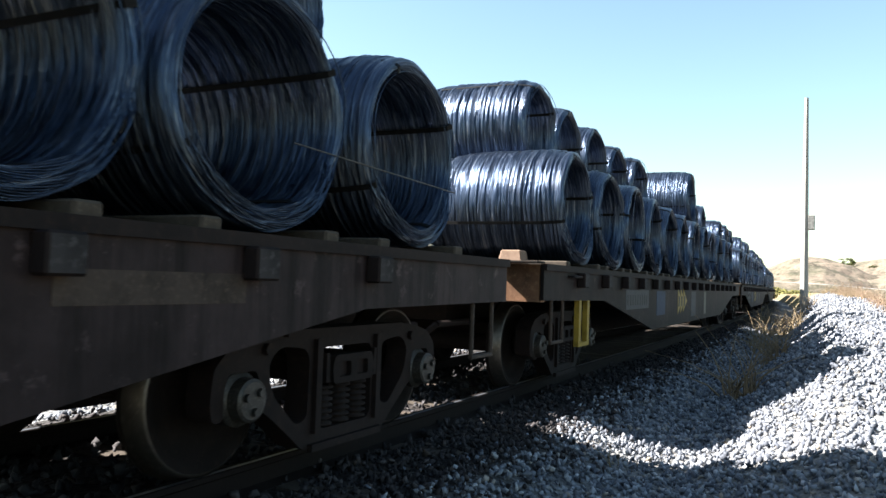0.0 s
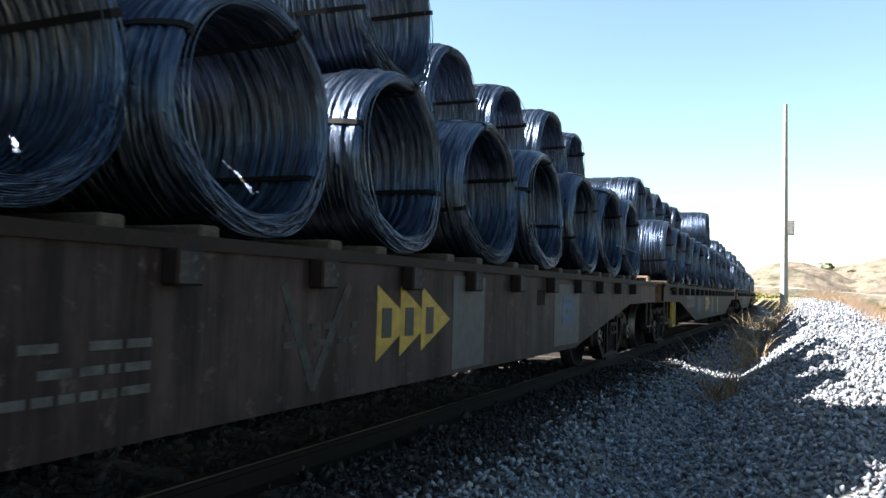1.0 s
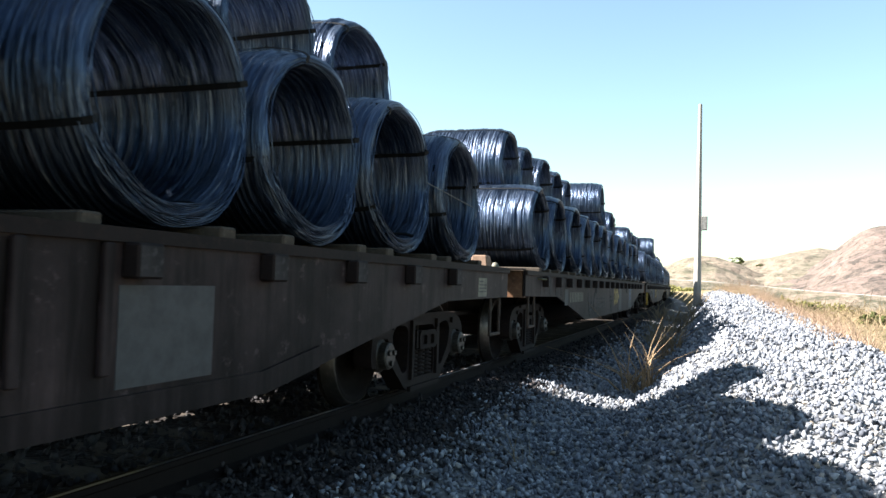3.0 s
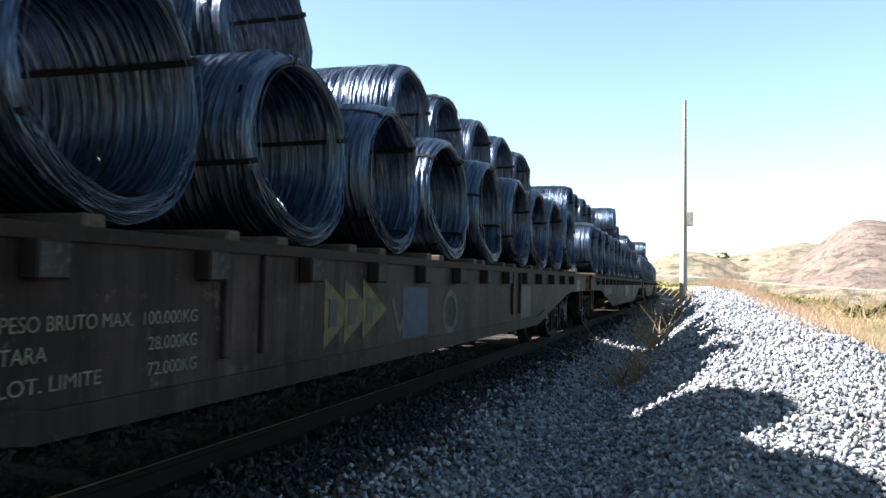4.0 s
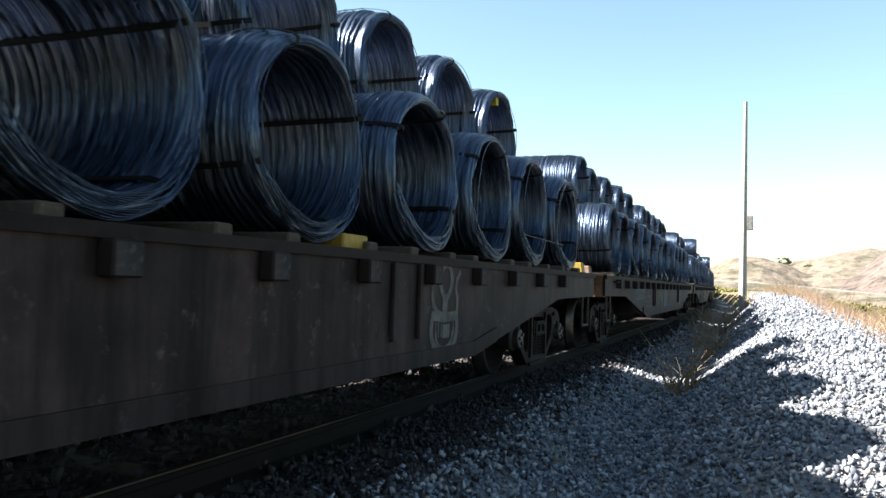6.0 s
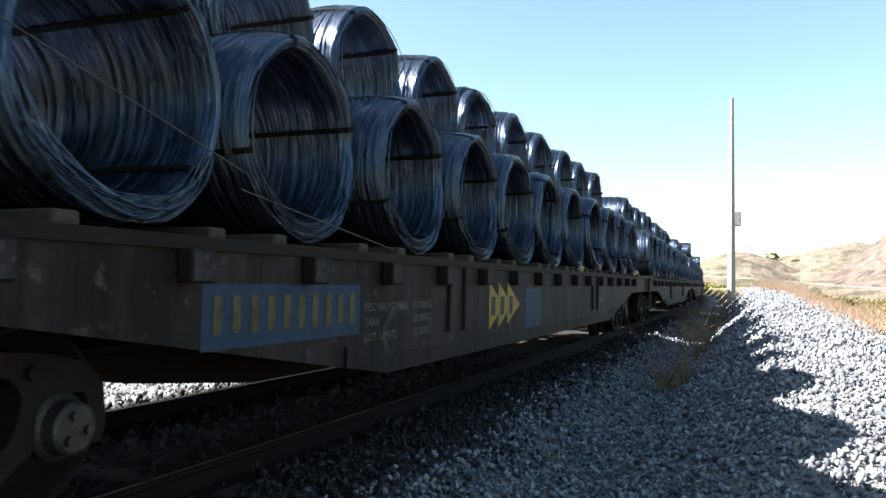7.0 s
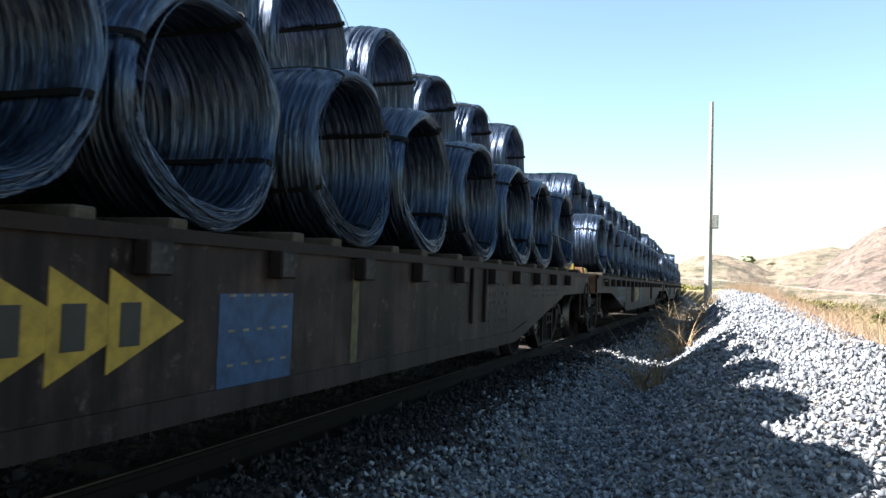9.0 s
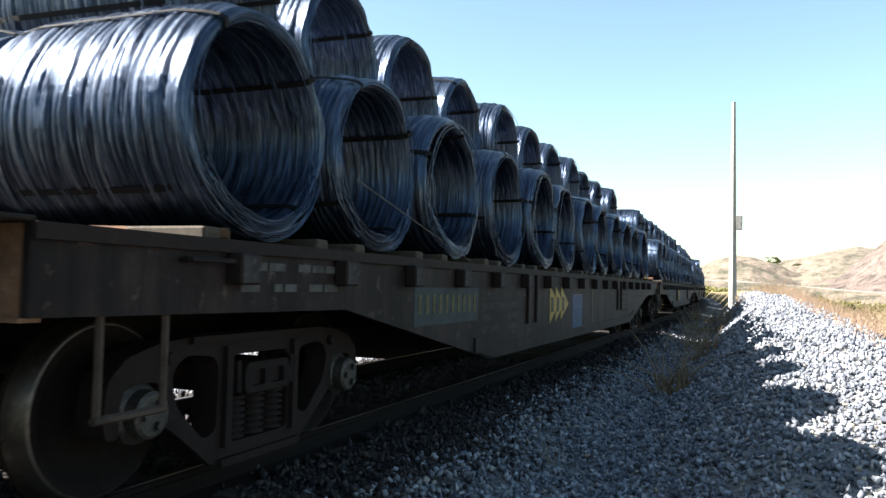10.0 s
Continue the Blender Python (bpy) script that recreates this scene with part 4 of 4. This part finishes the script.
def strap_mesh(angle):
    """A flat steel band round the coil's section at one angle."""
    L = COIL_L / 2 + 0.012
    half = [(0.0, R_OUT + 0.012), (L - 0.24, R_OUT + 0.010), (L - 0.10, R_OUT - 0.012), (L - 0.02, R_OUT - 0.035), (L + 0.008, R_OUT - 0.060), (L - 0.008, R_IN + 0.006), (L - 0.07, R_IN - 0.014)]
    path = half + [(0.0, R_IN - 0.016)] + [(-x, r) for x, r in half[:0:-1]]
    verts, faces = [], []
    ca, sa = math.cos(angle), math.sin(angle)
    n = len(path)
    for i, (x, r) in enumerate(path):
        p0, p1 = path[i - 1], path[(i + 1) % n]
        t = Vector((p1[0] - p0[0], p1[1] - p0[1])).normalized()
        nx, nr = -t.y * 0.002, t.x * 0.002
        for s in (-0.016, 0.016):
            for o in (-1, 1):
                xx, rr = x + nx * o, r + nr * o
                verts.append((xx, rr * ca - s * sa, (rr * sa + s * ca) * SQUASH))
    for i in range(n):
        a, b = i * 4, ((i + 1) % n) * 4
        for j, k in ((0, 1), (1, 3), (3, 2), (2, 0)):
            faces.append((a + j, a + k, b + k, b + j))
    me = bpy.data.meshes.new("strap")
    me.from_pydata(verts, [], faces)
    me.materials.append(M_STRAP)
    return me


COILS_HI = [coil_mesh(k, True) for k in range(1, 6)]
LOOSE = [loose_mesh(k) for k in range(4)]
COILS_MID = [coil_mesh(k, True, True) for k in range(21, 24)]
COILS_LO = [coil_mesh(k, False) for k in range(11, 14)]
STRAPS = [[strap_mesh(radians(a0 + 90 * k)) for k in range(4)] for a0 in (18, 27, 36)]
COIL_LABELS = ["blue-grey steel wire coil strapped on the wagon deck", "grey steel wire coil lying on two lower coils", "steel wire coil in the row behind on the wagon deck"]


def wire_coil(hi, kind, mid=False):
    ob = new("wire_coil", random.choice(COILS_HI if hi else COILS_MID if mid and kind < 2 else COILS_LO))
    tagged(ob, COIL_LABELS[kind], "coil", "wire coils on the train")
    if kind < 2:
        for me in random.choice(STRAPS):
            s = new("strap", me)
            s.parent = ob
    if hi:
        s = tagged(new("wire_tangle", random.choice(LOOSE)), kind="stuff")
        s.parent = ob
    return ob


WAGONS = []      # (thing, rear)
LOADS = []       # (coil, rear, local pose)
MISSING = {1: (5, 7), 0: (5,), -1: (5,), 2: (4, 5), 3: (6,), 4: (2, 3)}
# centres of the coils along the wagons that pass close by
ROWS_LOW = {
    0: (1.25, 2.65, 4.07, 5.55, 6.88, 8.24, 9.66, 11.18, 12.66, 14.15, 15.43, 16.85),
    -1: (1.15, 2.52, 3.98, 5.22, 6.84, 8.28, 9.75, 11.18, 12.75, 14.02, 15.35, 16.76),
    -2: (1.28, 2.60, 3.93, 5.45, 6.88, 8.17, 9.55, 11.05, 12.55, 14.05, 15.41, 16.95),
    -3: (1.25, 2.60, 3.97, 5.46, 6.88, 8.17, 9.62, 10.9, 12.36, 13.92, 15.15, 16.68),
}
ROWS_TOP = {
    0: (1.95, 3.36, 4.76, 6.15, 7.52, 8.9, 10.3, 12.0, 13.48, 14.85, 16.3),
    -1: (1.90, 3.22, 4.62, 6.03, 7.50, 8.95, 10.45, 11.85, 13.35, 14.62, 16.15),
    -2: (1.92, 3.20, 4.62, 6.05, 7.50, 8.88, 10.28, 11.82, 13.25, 14.7, 16.15),
    -3: (1.93, 3.25, 4.62, 6.05, 7.50, 8.84, 10.22, 11.6, 13.15, 14.58, 15.95),
}
for n in range(-4, 7):
    body = flat_wagon(ribs=n in (-1, -2, -3), hole=n == 0, yellow=n in (0, -2), drop=0.06 if n == -3 else 0.0, paint={-1: M_SIDE_B, -2: M_SIDE_B, -3: M_SIDE_C, 1: M_SIDE_D}.get(n),
                      label={0: "dark grey flat wagon with yellow arrow marks and pale patches", -1: "dark brown flat wagon with a dull blue number panel",
                             -2: "dark brown flat wagon with pale graffiti on its side", -3: "rough dark flat wagon with a yellow stripe and hand brake wheel"}.get(n, ""))
    mark_wagon(n, body)
    rear = 23.65 + PITCH * n
    WAGONS.append((body, rear))
    near = -3 <= n <= 1
    for i in range(12):
        y = ROWS_LOW[n][i] if n in ROWS_LOW else COIL_Y0 + COIL_DY * i
        y_top = (ROWS_TOP[n][i] if n in ROWS_TOP else COIL_Y0 - 0.03 + COIL_DY * (i + 0.5)) if i < 11 else 0.0
        for x in (0.68, -0.652):
            m = pose(x + random.uniform(-0.02, 0.02) * (1.0 if x > 0 else 0.4), y + (0.0 if x > 0 else random.uniform(-0.02, 0.02)), 1.775 + random.uniform(-0.01, 0.01), random.uniform(-4, 4), 0, random.uniform(-1.5, 1.5) + (180 if random.random() < 0.5 else 0))
            LOADS.append((wire_coil(near and (x > 0 or i == 0), 0 if x > 0 or i == 0 else 2, n in (2, 3)), rear, m))
        if i < 11 and i not in MISSING.get(n, ()):
            out = {(0, 6): 0.36, (1, 6): 0.50}.get((n, i), random.uniform(-0.06, 0.06))
            c = wire_coil(near, 1, n in (2, 3))
            perch = {(0, 6): 0.23, (1, 6): 0.12}.get((n, i), 0.0)
            LOADS.append((c, rear, pose(out, y_top - perch * 0.9, 2.705 + perch + random.uniform(-0.02, 0.02), random.uniform(-4, 4), 0, random.uniform(-2, 2))))
            if (n, i) in ((-1, 4), (-2, 10), (-1, 3)):
                part("tag", box_bm(COIL_L / 2 - 0.12, COIL_L / 2 - 0.05, -0.04, 0.04, 0.40, 0.50), M_TAG, c, "yellow plastic tag")


# ---- pole, plants and hills ----
def concrete_pole():
    p = new("utility_pole")
    p.location = (-1.02, 40.0, 0.4)
    tagged(p, "slim grey concrete pole with a small meter box", "pole")
    bm = bmesh.new()
    bmesh.ops.create_cone(bm, cap_ends=True, segments=8, radius1=0.19, radius2=0.085, depth=9.9, matrix=Matrix.Translation((0, 0, 4.75)))
    part("shaft", bm, M_CONCRETE, p)
    bx = part("meter_box", box_bm(0.12, 0.42, -0.1, 0.1, 3.5, 4.2), M_CONCRETE, p, "pale box fixed to the pole", bevel=0.015)
    part("door", box_bm(0.15, 0.39, -0.115, -0.1, 3.54, 4.16), M_PALE, bx)


concrete_pole()


def grass_shapes(count):
    """Bent dry blades as thin three-sided solids."""
    out = []
    for k in range(count):
        bend, v = random.uniform(0.1, 0.6), []
        for i in range(4):
            f = i / 3
            r = 0.008 * (1 - f) + 0.0015
            for a in range(3):
                v.append((r * math.cos(a * 2.094) + bend * f * f, r * math.sin(a * 2.094), f))
        fs = []
        for i in range(3):
            for a in range(3):
                p, q = i * 3 + a, i * 3 + (a + 1) % 3
                fs += [(p, q, q + 3), (p, q + 3, p + 3)]
        out.append((np.array(v), np.array(fs)))
    return out


M_STRAW = worn("dry_straw", (0.205, 0.156, 0.096), (0.130, 0.092, 0.054), (0.260, 0.210, 0.138), 0.85, 0, 3)
M_PALESTRAW = worn("pale_straw", (0.27, 0.19, 0.115), (0.17, 0.12, 0.07), (0.34, 0.26, 0.17), 0.85, 0, 3)
M_LEAF = worn("scrub_leaves", (0.0338, 0.0413, 0.0112), (0.0188, 0.0248, 0.0075), (0.0750, 0.0675, 0.0225), 0.8, 0, 1.5)
BLADES = grass_shapes(10)


def blades_at(places, q0, q1, y0, y1, count, h0, h1, lean=0.35):
    for _ in range(count):
        y, q = random.uniform(y0, y1), random.uniform(q0, q1)
        h = random.uniform(h0, h1)
        m = Matrix.LocRotScale((side_x(y) + q, y, ground_height(q, y) - 0.01), Euler((random.gauss(0, lean), random.gauss(0, lean), random.uniform(0, 6.3))), (h * (1.6 + y * 0.05), h * (1.6 + y * 0.05), h))
        places.append((random.randrange(10), np.array(m)))


def tuft(name, q, y, r, count, h0, h1, mat, label):
    places = []
    blades_at(places, q - r, q + r, y - r, y + r, count, h0, h1, 0.3)
    ob = scatter_mesh(name, BLADES, places, mat, label, "dry plant")
    ob["kind"] = ""
    del ob["kind"]
    return tagged(ob, group="dry plants on the bank")


tuft("dry_tuft", 2.65, 10.4, 0.2, 44, 0.25, 0.85, M_PALESTRAW, "dry straw grass tuft beside the ditch")
tuft("dry_tuft", 2.78, 15.2, 0.25, 46, 0.25, 0.75, M_PALESTRAW, "dry straw grass tuft on the gravel bank")
tuft("dry_stalk", 2.6, 11.2, 0.08, 5, 0.3, 0.6, M_STRAW, "few thin dry stalks in the gravel")
tuft("dry_tuft", 2.55, 17.6, 0.3, 45, 0.25, 0.6, M_STRAW, "straw coloured dry weeds beside the ditch")
tuft("dry_tuft", 2.5, 19.6, 0.4, 50, 0.3, 0.6, M_STRAW, "straw coloured dry weeds beside the ditch")
tuft("dry_tuft", 2.5, 25.0, 0.7, 120, 0.3, 0.7, M_STRAW, "straw coloured weeds beside the track")
tuft("dry_tuft", 2.6, 33.0, 1.0, 140, 0.3, 0.7, M_STRAW, "straw coloured weeds beside the track")
tuft("dry_stalk", 2.3, 5.7, 0.12, 7, 0.15, 0.32, M_STRAW, "few thin dry stalks in the gravel")


def crest_grass():
    places = []
    blades_at(places, 5.3, 6.6, 9, 30, 1500, 0.08, 0.3)
    blades_at(places, 4.4, 6.2, 28, 60, 2000, 0.15, 0.45)
    blades_at(places, 6.5, 14, 12, 60, 2000, 0.15, 0.4)
    blades_at(places, 14, 40, 40, 130, 2500, 0.5, 1.3)
    scatter_mesh("dry_grass", BLADES, places, M_STRAW, "straw coloured dry grass behind the gravel bank", "grass")


crest_grass()


def hill_material(name, dry, green, bare):
    m, nt, b = material(name, 0.95)
    c = ramp(nt, noise_tex(nt, 0.03, 10, 0.72), [(0.35, green), (0.5, dry), (0.68, bare)])
    spots = ramp(nt, noise_tex(nt, 0.16, 8, 0.8), [(0.5, (0, 0, 0)), (0.56, (1, 1, 1))])
    c = mixed(nt, spots, c, tuple(v * 0.7 for v in green))
    fine = ramp(nt, noise_tex(nt, 0.7, 9, 0.85), [(0.40, (0.45, 0.47, 0.40)), (0.58, (1.12, 1.1, 1.08))])
    c = mixed(nt, 0.8, c, fine, "MULTIPLY")
    pale = ramp(nt, noise_tex(nt, 0.07, 9, 0.8), [(0.54, (0, 0, 0)), (0.64, (1, 1, 1))])
    nt.links.new(mixed(nt, pale, c, tuple(v * 1.18 for v in dry)), b.inputs["Base Color"])
    bump(nt, b, noise_tex(nt, 0.12, 9, 0.75), 0.6, 1.6)
    return m


def hill(name, az, el, r0, r1, z0, mat, label, rough):
    """A long slope from r0 to its skyline at r1 metres; el: skyline angle over the eye by heading."""
    na, nr = 170, 70
    verts, faces = [], []
    for i in range(na + 1):
        a = az[0] + (az[-1] - az[0]) * i / na
        e = float(np.interp(a, az, el))
        for j in range(nr + 1):
            f = j / nr
            if f <= 0.8:
                g = f / 0.8
                r = r0 + (r1 - r0) * g
                top = 1.0 + math.tan(radians(e)) * r1
                s = g * g * (3 - 2 * g) * 0.5 + g * 0.5
                z = z0 + (top - z0) * s
            else:
                g = (f - 0.8) / 0.2
                r = r1 * (1 + 0.6 * g)
                z = (1.0 + math.tan(radians(e)) * r1) * (1 - g) + z0 * g
            k = math.sin(math.pi * min(1.0, f / 0.8)) if f < 0.8 else 0
            x, y = r * math.sin(radians(a)), r * math.cos(radians(a))
            z += rough * (noise.fractal((x / r1 * 14, y / r1 * 14, 0), 0.9, 2.1, 5)) * (k + 0.15)
            verts.append((x, y, z))
    for i in range(na):
        for j in range(nr):
            p = i * (nr + 1) + j
            faces.append((p, p + 1, p + nr + 2, p + nr + 1))
    ob = finish(name, verts, faces, mat, smooth=True)
    return tagged(ob, label, "hill", kind="structure")


M_HILL_DRY = hill_material("dry_hillside", (0.152, 0.124, 0.100), (0.080, 0.077, 0.054), (0.142, 0.106, 0.088))
M_HILL_RIDGE = hill_material("pale_green_ridge", (0.148, 0.122, 0.098), (0.092, 0.086, 0.064), (0.145, 0.112, 0.094))
M_HILL_PINK = hill_material("bare_pink_hillside", (0.128, 0.096, 0.086), (0.060, 0.051, 0.046), (0.108, 0.075, 0.071))
M_HILL_GREEN = hill_material("grassy_hillside", (0.120, 0.108, 0.034), (0.050, 0.060, 0.016), (0.125, 0.092, 0.042))
hill("hill_left", [-130, -95, -75, -60, -50, -40, -37, -33, -30, -20, -12, -6], [8, 10, 10, 10.2, 11.9, 14.4, 15.2, 14.0, 12.4, 8, 4, 2], 30, 110, -1.5, M_HILL_GREEN, "grassy green and yellow hillside above the track", 1.6)
hill("hill_far", [-14, -8, -5, -3.6, -2.4, -1.3, -0.3, 0.6, 1.6, 3, 6], [0.2, 0.5, 1.1, 1.6, 2.15, 2.4, 2.3, 2.0, 1.6, 1.0, 0.2], 260, 640, -6, M_HILL_DRY, "low dry hill beyond the valley", 5.0)
hill("hill_ridge", [-3, -1, 0.5, 1.6, 3.0, 4.5, 6.1, 7.5, 9, 12, 18], [0.4, 1.1, 1.7, 1.95, 2.25, 2.65, 2.95, 2.8, 2.2, 1.2, 0.4], 300, 760, -6, M_HILL_RIDGE, "long dry ridge with scattered shrubs", 6.0)
pink_hill = hill("hill_right", [3.0, 5.0, 6.4, 7.4, 8.4, 9.2, 9.9, 10.8, 12, 15, 22, 40, 70], [0.2, 1.1, 2.2, 3.1, 3.9, 4.35, 4.5, 4.35, 3.9, 3.4, 3.6, 4, 3], 200, 540, -6, M_HILL_PINK, "bare pinkish brown hill with a dirt track", 5.0)


def dirt_track(slope, ways, width):
    """Bare earth paths up a slope, laid on its surface; ways: headings and heights of the bends."""
    bpy.context.view_layer.update()
    verts, faces = [], []
    for way in ways:
        rows, ups = [], []
        for (a0, e0), (a1, e1) in zip(way, way[1:]):
            for k in range(12):
                a, e = radians(a0 + (a1 - a0) * k / 12), radians(e0 + (e1 - e0) * k / 12)
                d = Vector((math.sin(a) * math.cos(e), math.cos(a) * math.cos(e), math.sin(e)))
                hit, p, nrm, _ = slope.ray_cast(EYE, d)
                if hit:
                    rows.append(p + nrm * 1.3)
                    ups.append(nrm)
        for i in range(len(rows) - 1):
            step = (rows[i + 1] - rows[i]).normalized()
            side = step.cross(ups[i]).normalized() * (width + 8.0 * abs(step.x)) / 2
            b = len(verts)
            verts += [rows[i] - side, rows[i] + side, rows[i + 1] + side + step, rows[i + 1] - side + step]
            faces.append((b, b + 1, b + 2, b + 3))
    ob = finish("dirt_track", verts, faces, M_EARTH)
    tagged(ob, "pale bare earth track on the hillside", "track", kind="structure")


M_EARTH = worn("pale_earth", (0.30, 0.25, 0.21), (0.22, 0.18, 0.15), (0.34, 0.29, 0.25), 0.95, 0, 0.1)
dirt_track(pink_hill, [[(8.4, 3.25), (9.1, 2.95), (9.8, 2.7), (9.7, 2.3), (9.2, 2.0)], [(8.75, 2.6), (8.6, 2.2), (8.65, 1.6), (9.0, 0.95)]], 2.6)


def valley_road():
    """A narrow road with a sloping verge on its near side."""
    verts, faces = [], []
    pts = [(-8, 190, 0.75), (-3, 190, 0.66), (0, 190, 0.56), (3, 186, 0.36), (6, 180, 0.14), (9, 176, 0.0), (14, 170, -0.2), (22, 160, -0.4)]
    for a, r, e in pts:
        z = 1.0 + math.tan(radians(e)) * r
        for d, dz in ((0.45, 0.06), (-0.45, -0.03), (-30.0, -6.5)):
            verts.append(((r + d) * math.sin(radians(a)), (r + d) * math.cos(radians(a)), z + dz))
    for i in range(len(pts) - 1):
        p = i * 3
        faces += [(p, p + 1, p + 4, p + 3), (p + 1, p + 2, p + 5, p + 4)]
    ob = finish("road", verts, faces, M_HILL_DRY)
    ob.data.materials.append(M_CONCRETE)
    for i in range(0, len(faces), 2):
        ob.data.polygons[i].material_index = 1
    tagged(ob, "pale road on a low embankment across the valley", "road", kind="structure")


valley_road()


def scrub(places, x, y, z, r, count):
    for _ in range(count):
        d = Vector((random.gauss(0, 1), random.gauss(0, 1), abs(random.gauss(0, 0.8)))).normalized() * random.uniform(0.4, 1.0)
        s = r * random.uniform(0.10, 0.26)
        m = Matrix.LocRotScale((x + d.x * r, y + d.y * r, z + d.z * r * 0.8), Euler((random.uniform(0, 6), random.uniform(0, 6), 0)), (s, s, s * 0.35))
        places.append((random.randrange(24), np.array(m)))


def leaf_shapes(count):
    out = []
    for k in range(count):
        v = np.array([(1, 0, 0), (0, 0.6, 0.15), (-1, 0, 0), (0, -0.6, 0.15), (0, 0, 0.5), (0, 0, -0.3)]) * random.uniform(0.7, 1.3) + np.random.uniform(-0.2, 0.2, (6, 3))
        f = np.array([(0, 1, 4), (1, 2, 4), (2, 3, 4), (3, 0, 4), (1, 0, 5), (2, 1, 5), (3, 2, 5), (0, 3, 5)])
        out.append((v, f))
    return out


LEAVES = leaf_shapes(24)


M_SCRUB = worn("pale_scrub_leaves", (0.110, 0.105, 0.032), (0.060, 0.062, 0.020), (0.150, 0.125, 0.055), 0.8, 0, 1.5)
M_REDGRASS = worn("pinkish_dry_grass", (0.250, 0.175, 0.125), (0.160, 0.105, 0.070), (0.310, 0.235, 0.180), 0.85, 0, 3)


def bush(x, y, z, r, count, label, mat=None):
    places = []
    scrub(places, x, y, z, r, count)
    ob = scatter_mesh("bush", LEAVES, places, mat or M_LEAF, label, "bush")
    del ob["kind"]
    return tagged(ob, group="bushes by the field")


bush(-8.9, 160, -0.2, 2.5, 320, "yellow-green scrub bush beside the track", M_SCRUB)
bush(-6.2, 170, -0.2, 2.2, 240, "yellow-green scrub bush behind the pole", M_SCRUB)
red_places = []
blades_at(red_places, 4.6, 6.4, 30, 44, 900, 0.25, 0.6)
blades_at(red_places, 4.75, 6.1, 9, 26, 2200, 0.1, 0.36)
scatter_mesh("dry_weeds", BLADES, red_places, M_REDGRASS, "pinkish dry weeds along the crest of the bank", "grass")
for x, y, r in ((19, 95, 2.2), (24, 100, 2.6), (12, 120, 2.0), (27, 120, 3.0), (33, 125, 3.2), (9, 130, 1.8)):
    bush(x, y, -2.2, r, 260, "dark green bush in the dry field")
bush(13.4, 80, -1.9, 1.7, 320, "round dark green bush in the dry field")
verge_places = []
for k in range(70):
    a, r = radians(random.uniform(-4, 13)), random.uniform(120, 172)
    scrub(verge_places, r * math.sin(a), r * math.cos(a), float(np.interp(math.degrees(a), [-4, 0, 6, 13], [1.2, 1.0, -0.2, -2.0])) - 1.1, random.uniform(0.8, 1.7), 26)
scatter_mesh("verge_scrub", LEAVES, verge_places, M_SCRUB, "low pale scrub along the valley road", "scrub")
far_places = []
for k in range(16):
    a = radians(random.uniform(0.6, 1.45))
    for lift in (0.0, 2.5, 5.0):
        scrub(far_places, 622 * math.sin(a), 622 * math.cos(a), 19.5 + lift * random.uniform(0.5, 1.2), random.uniform(1.2, 2.2), 40)
for k in range(16):
    a = radians(random.choice((2.3, 2.6, 3.4, 3.8, 4.1)) + random.gauss(0, 0.12))
    scrub(far_places, 615 * math.sin(a), 615 * math.cos(a), 19.2 + random.uniform(-0.5, 1.0), random.uniform(1.2, 2.4), 60)
scatter_mesh("far_trees", LEAVES, far_places, M_LEAF, "small dark trees on the far ridge", "trees")
left_places = []
for k in range(120):
    a, r = radians(random.uniform(-60, -28)), random.uniform(60, 112)
    e = float(np.interp(math.degrees(a), [-60, -50, -40, -37, -33, -30], [10.2, 11.9, 14.4, 15.2, 14.0, 12.4]))
    g = (r - 30) / 80
    z = -1.5 + (2.5 + math.tan(radians(e)) * 110) * (min(1, g) ** 2 * (3 - 2 * min(1, g)) * 0.5 + min(1, g) * 0.5)
    scrub(left_places, r * math.sin(a), r * math.cos(a), z - 0.3, random.uniform(0.5, 1.3), 30)
scatter_mesh("hillside_scrub", LEAVES, left_places, M_LEAF, "low green scrub on the hillside", "scrub")


def motions():
    times = (0, 2, 4, 6, 8, 10)
    for w, rear in WAGONS:
        walk(w, [(t, wagon_pose(rear, t)) for t in times])
    for c, rear, m in LOADS:
        walk(c, [(t, wagon_pose(rear, t) @ m) for t in times])
    turns = [k / 15 for k in range(151)]
    for ws, at in WHEELSETS:
        walk(ws, [(t, pose(at.x, at.y, at.z, -math.degrees(travel(t) / 0.40))) for t in turns])


motions()
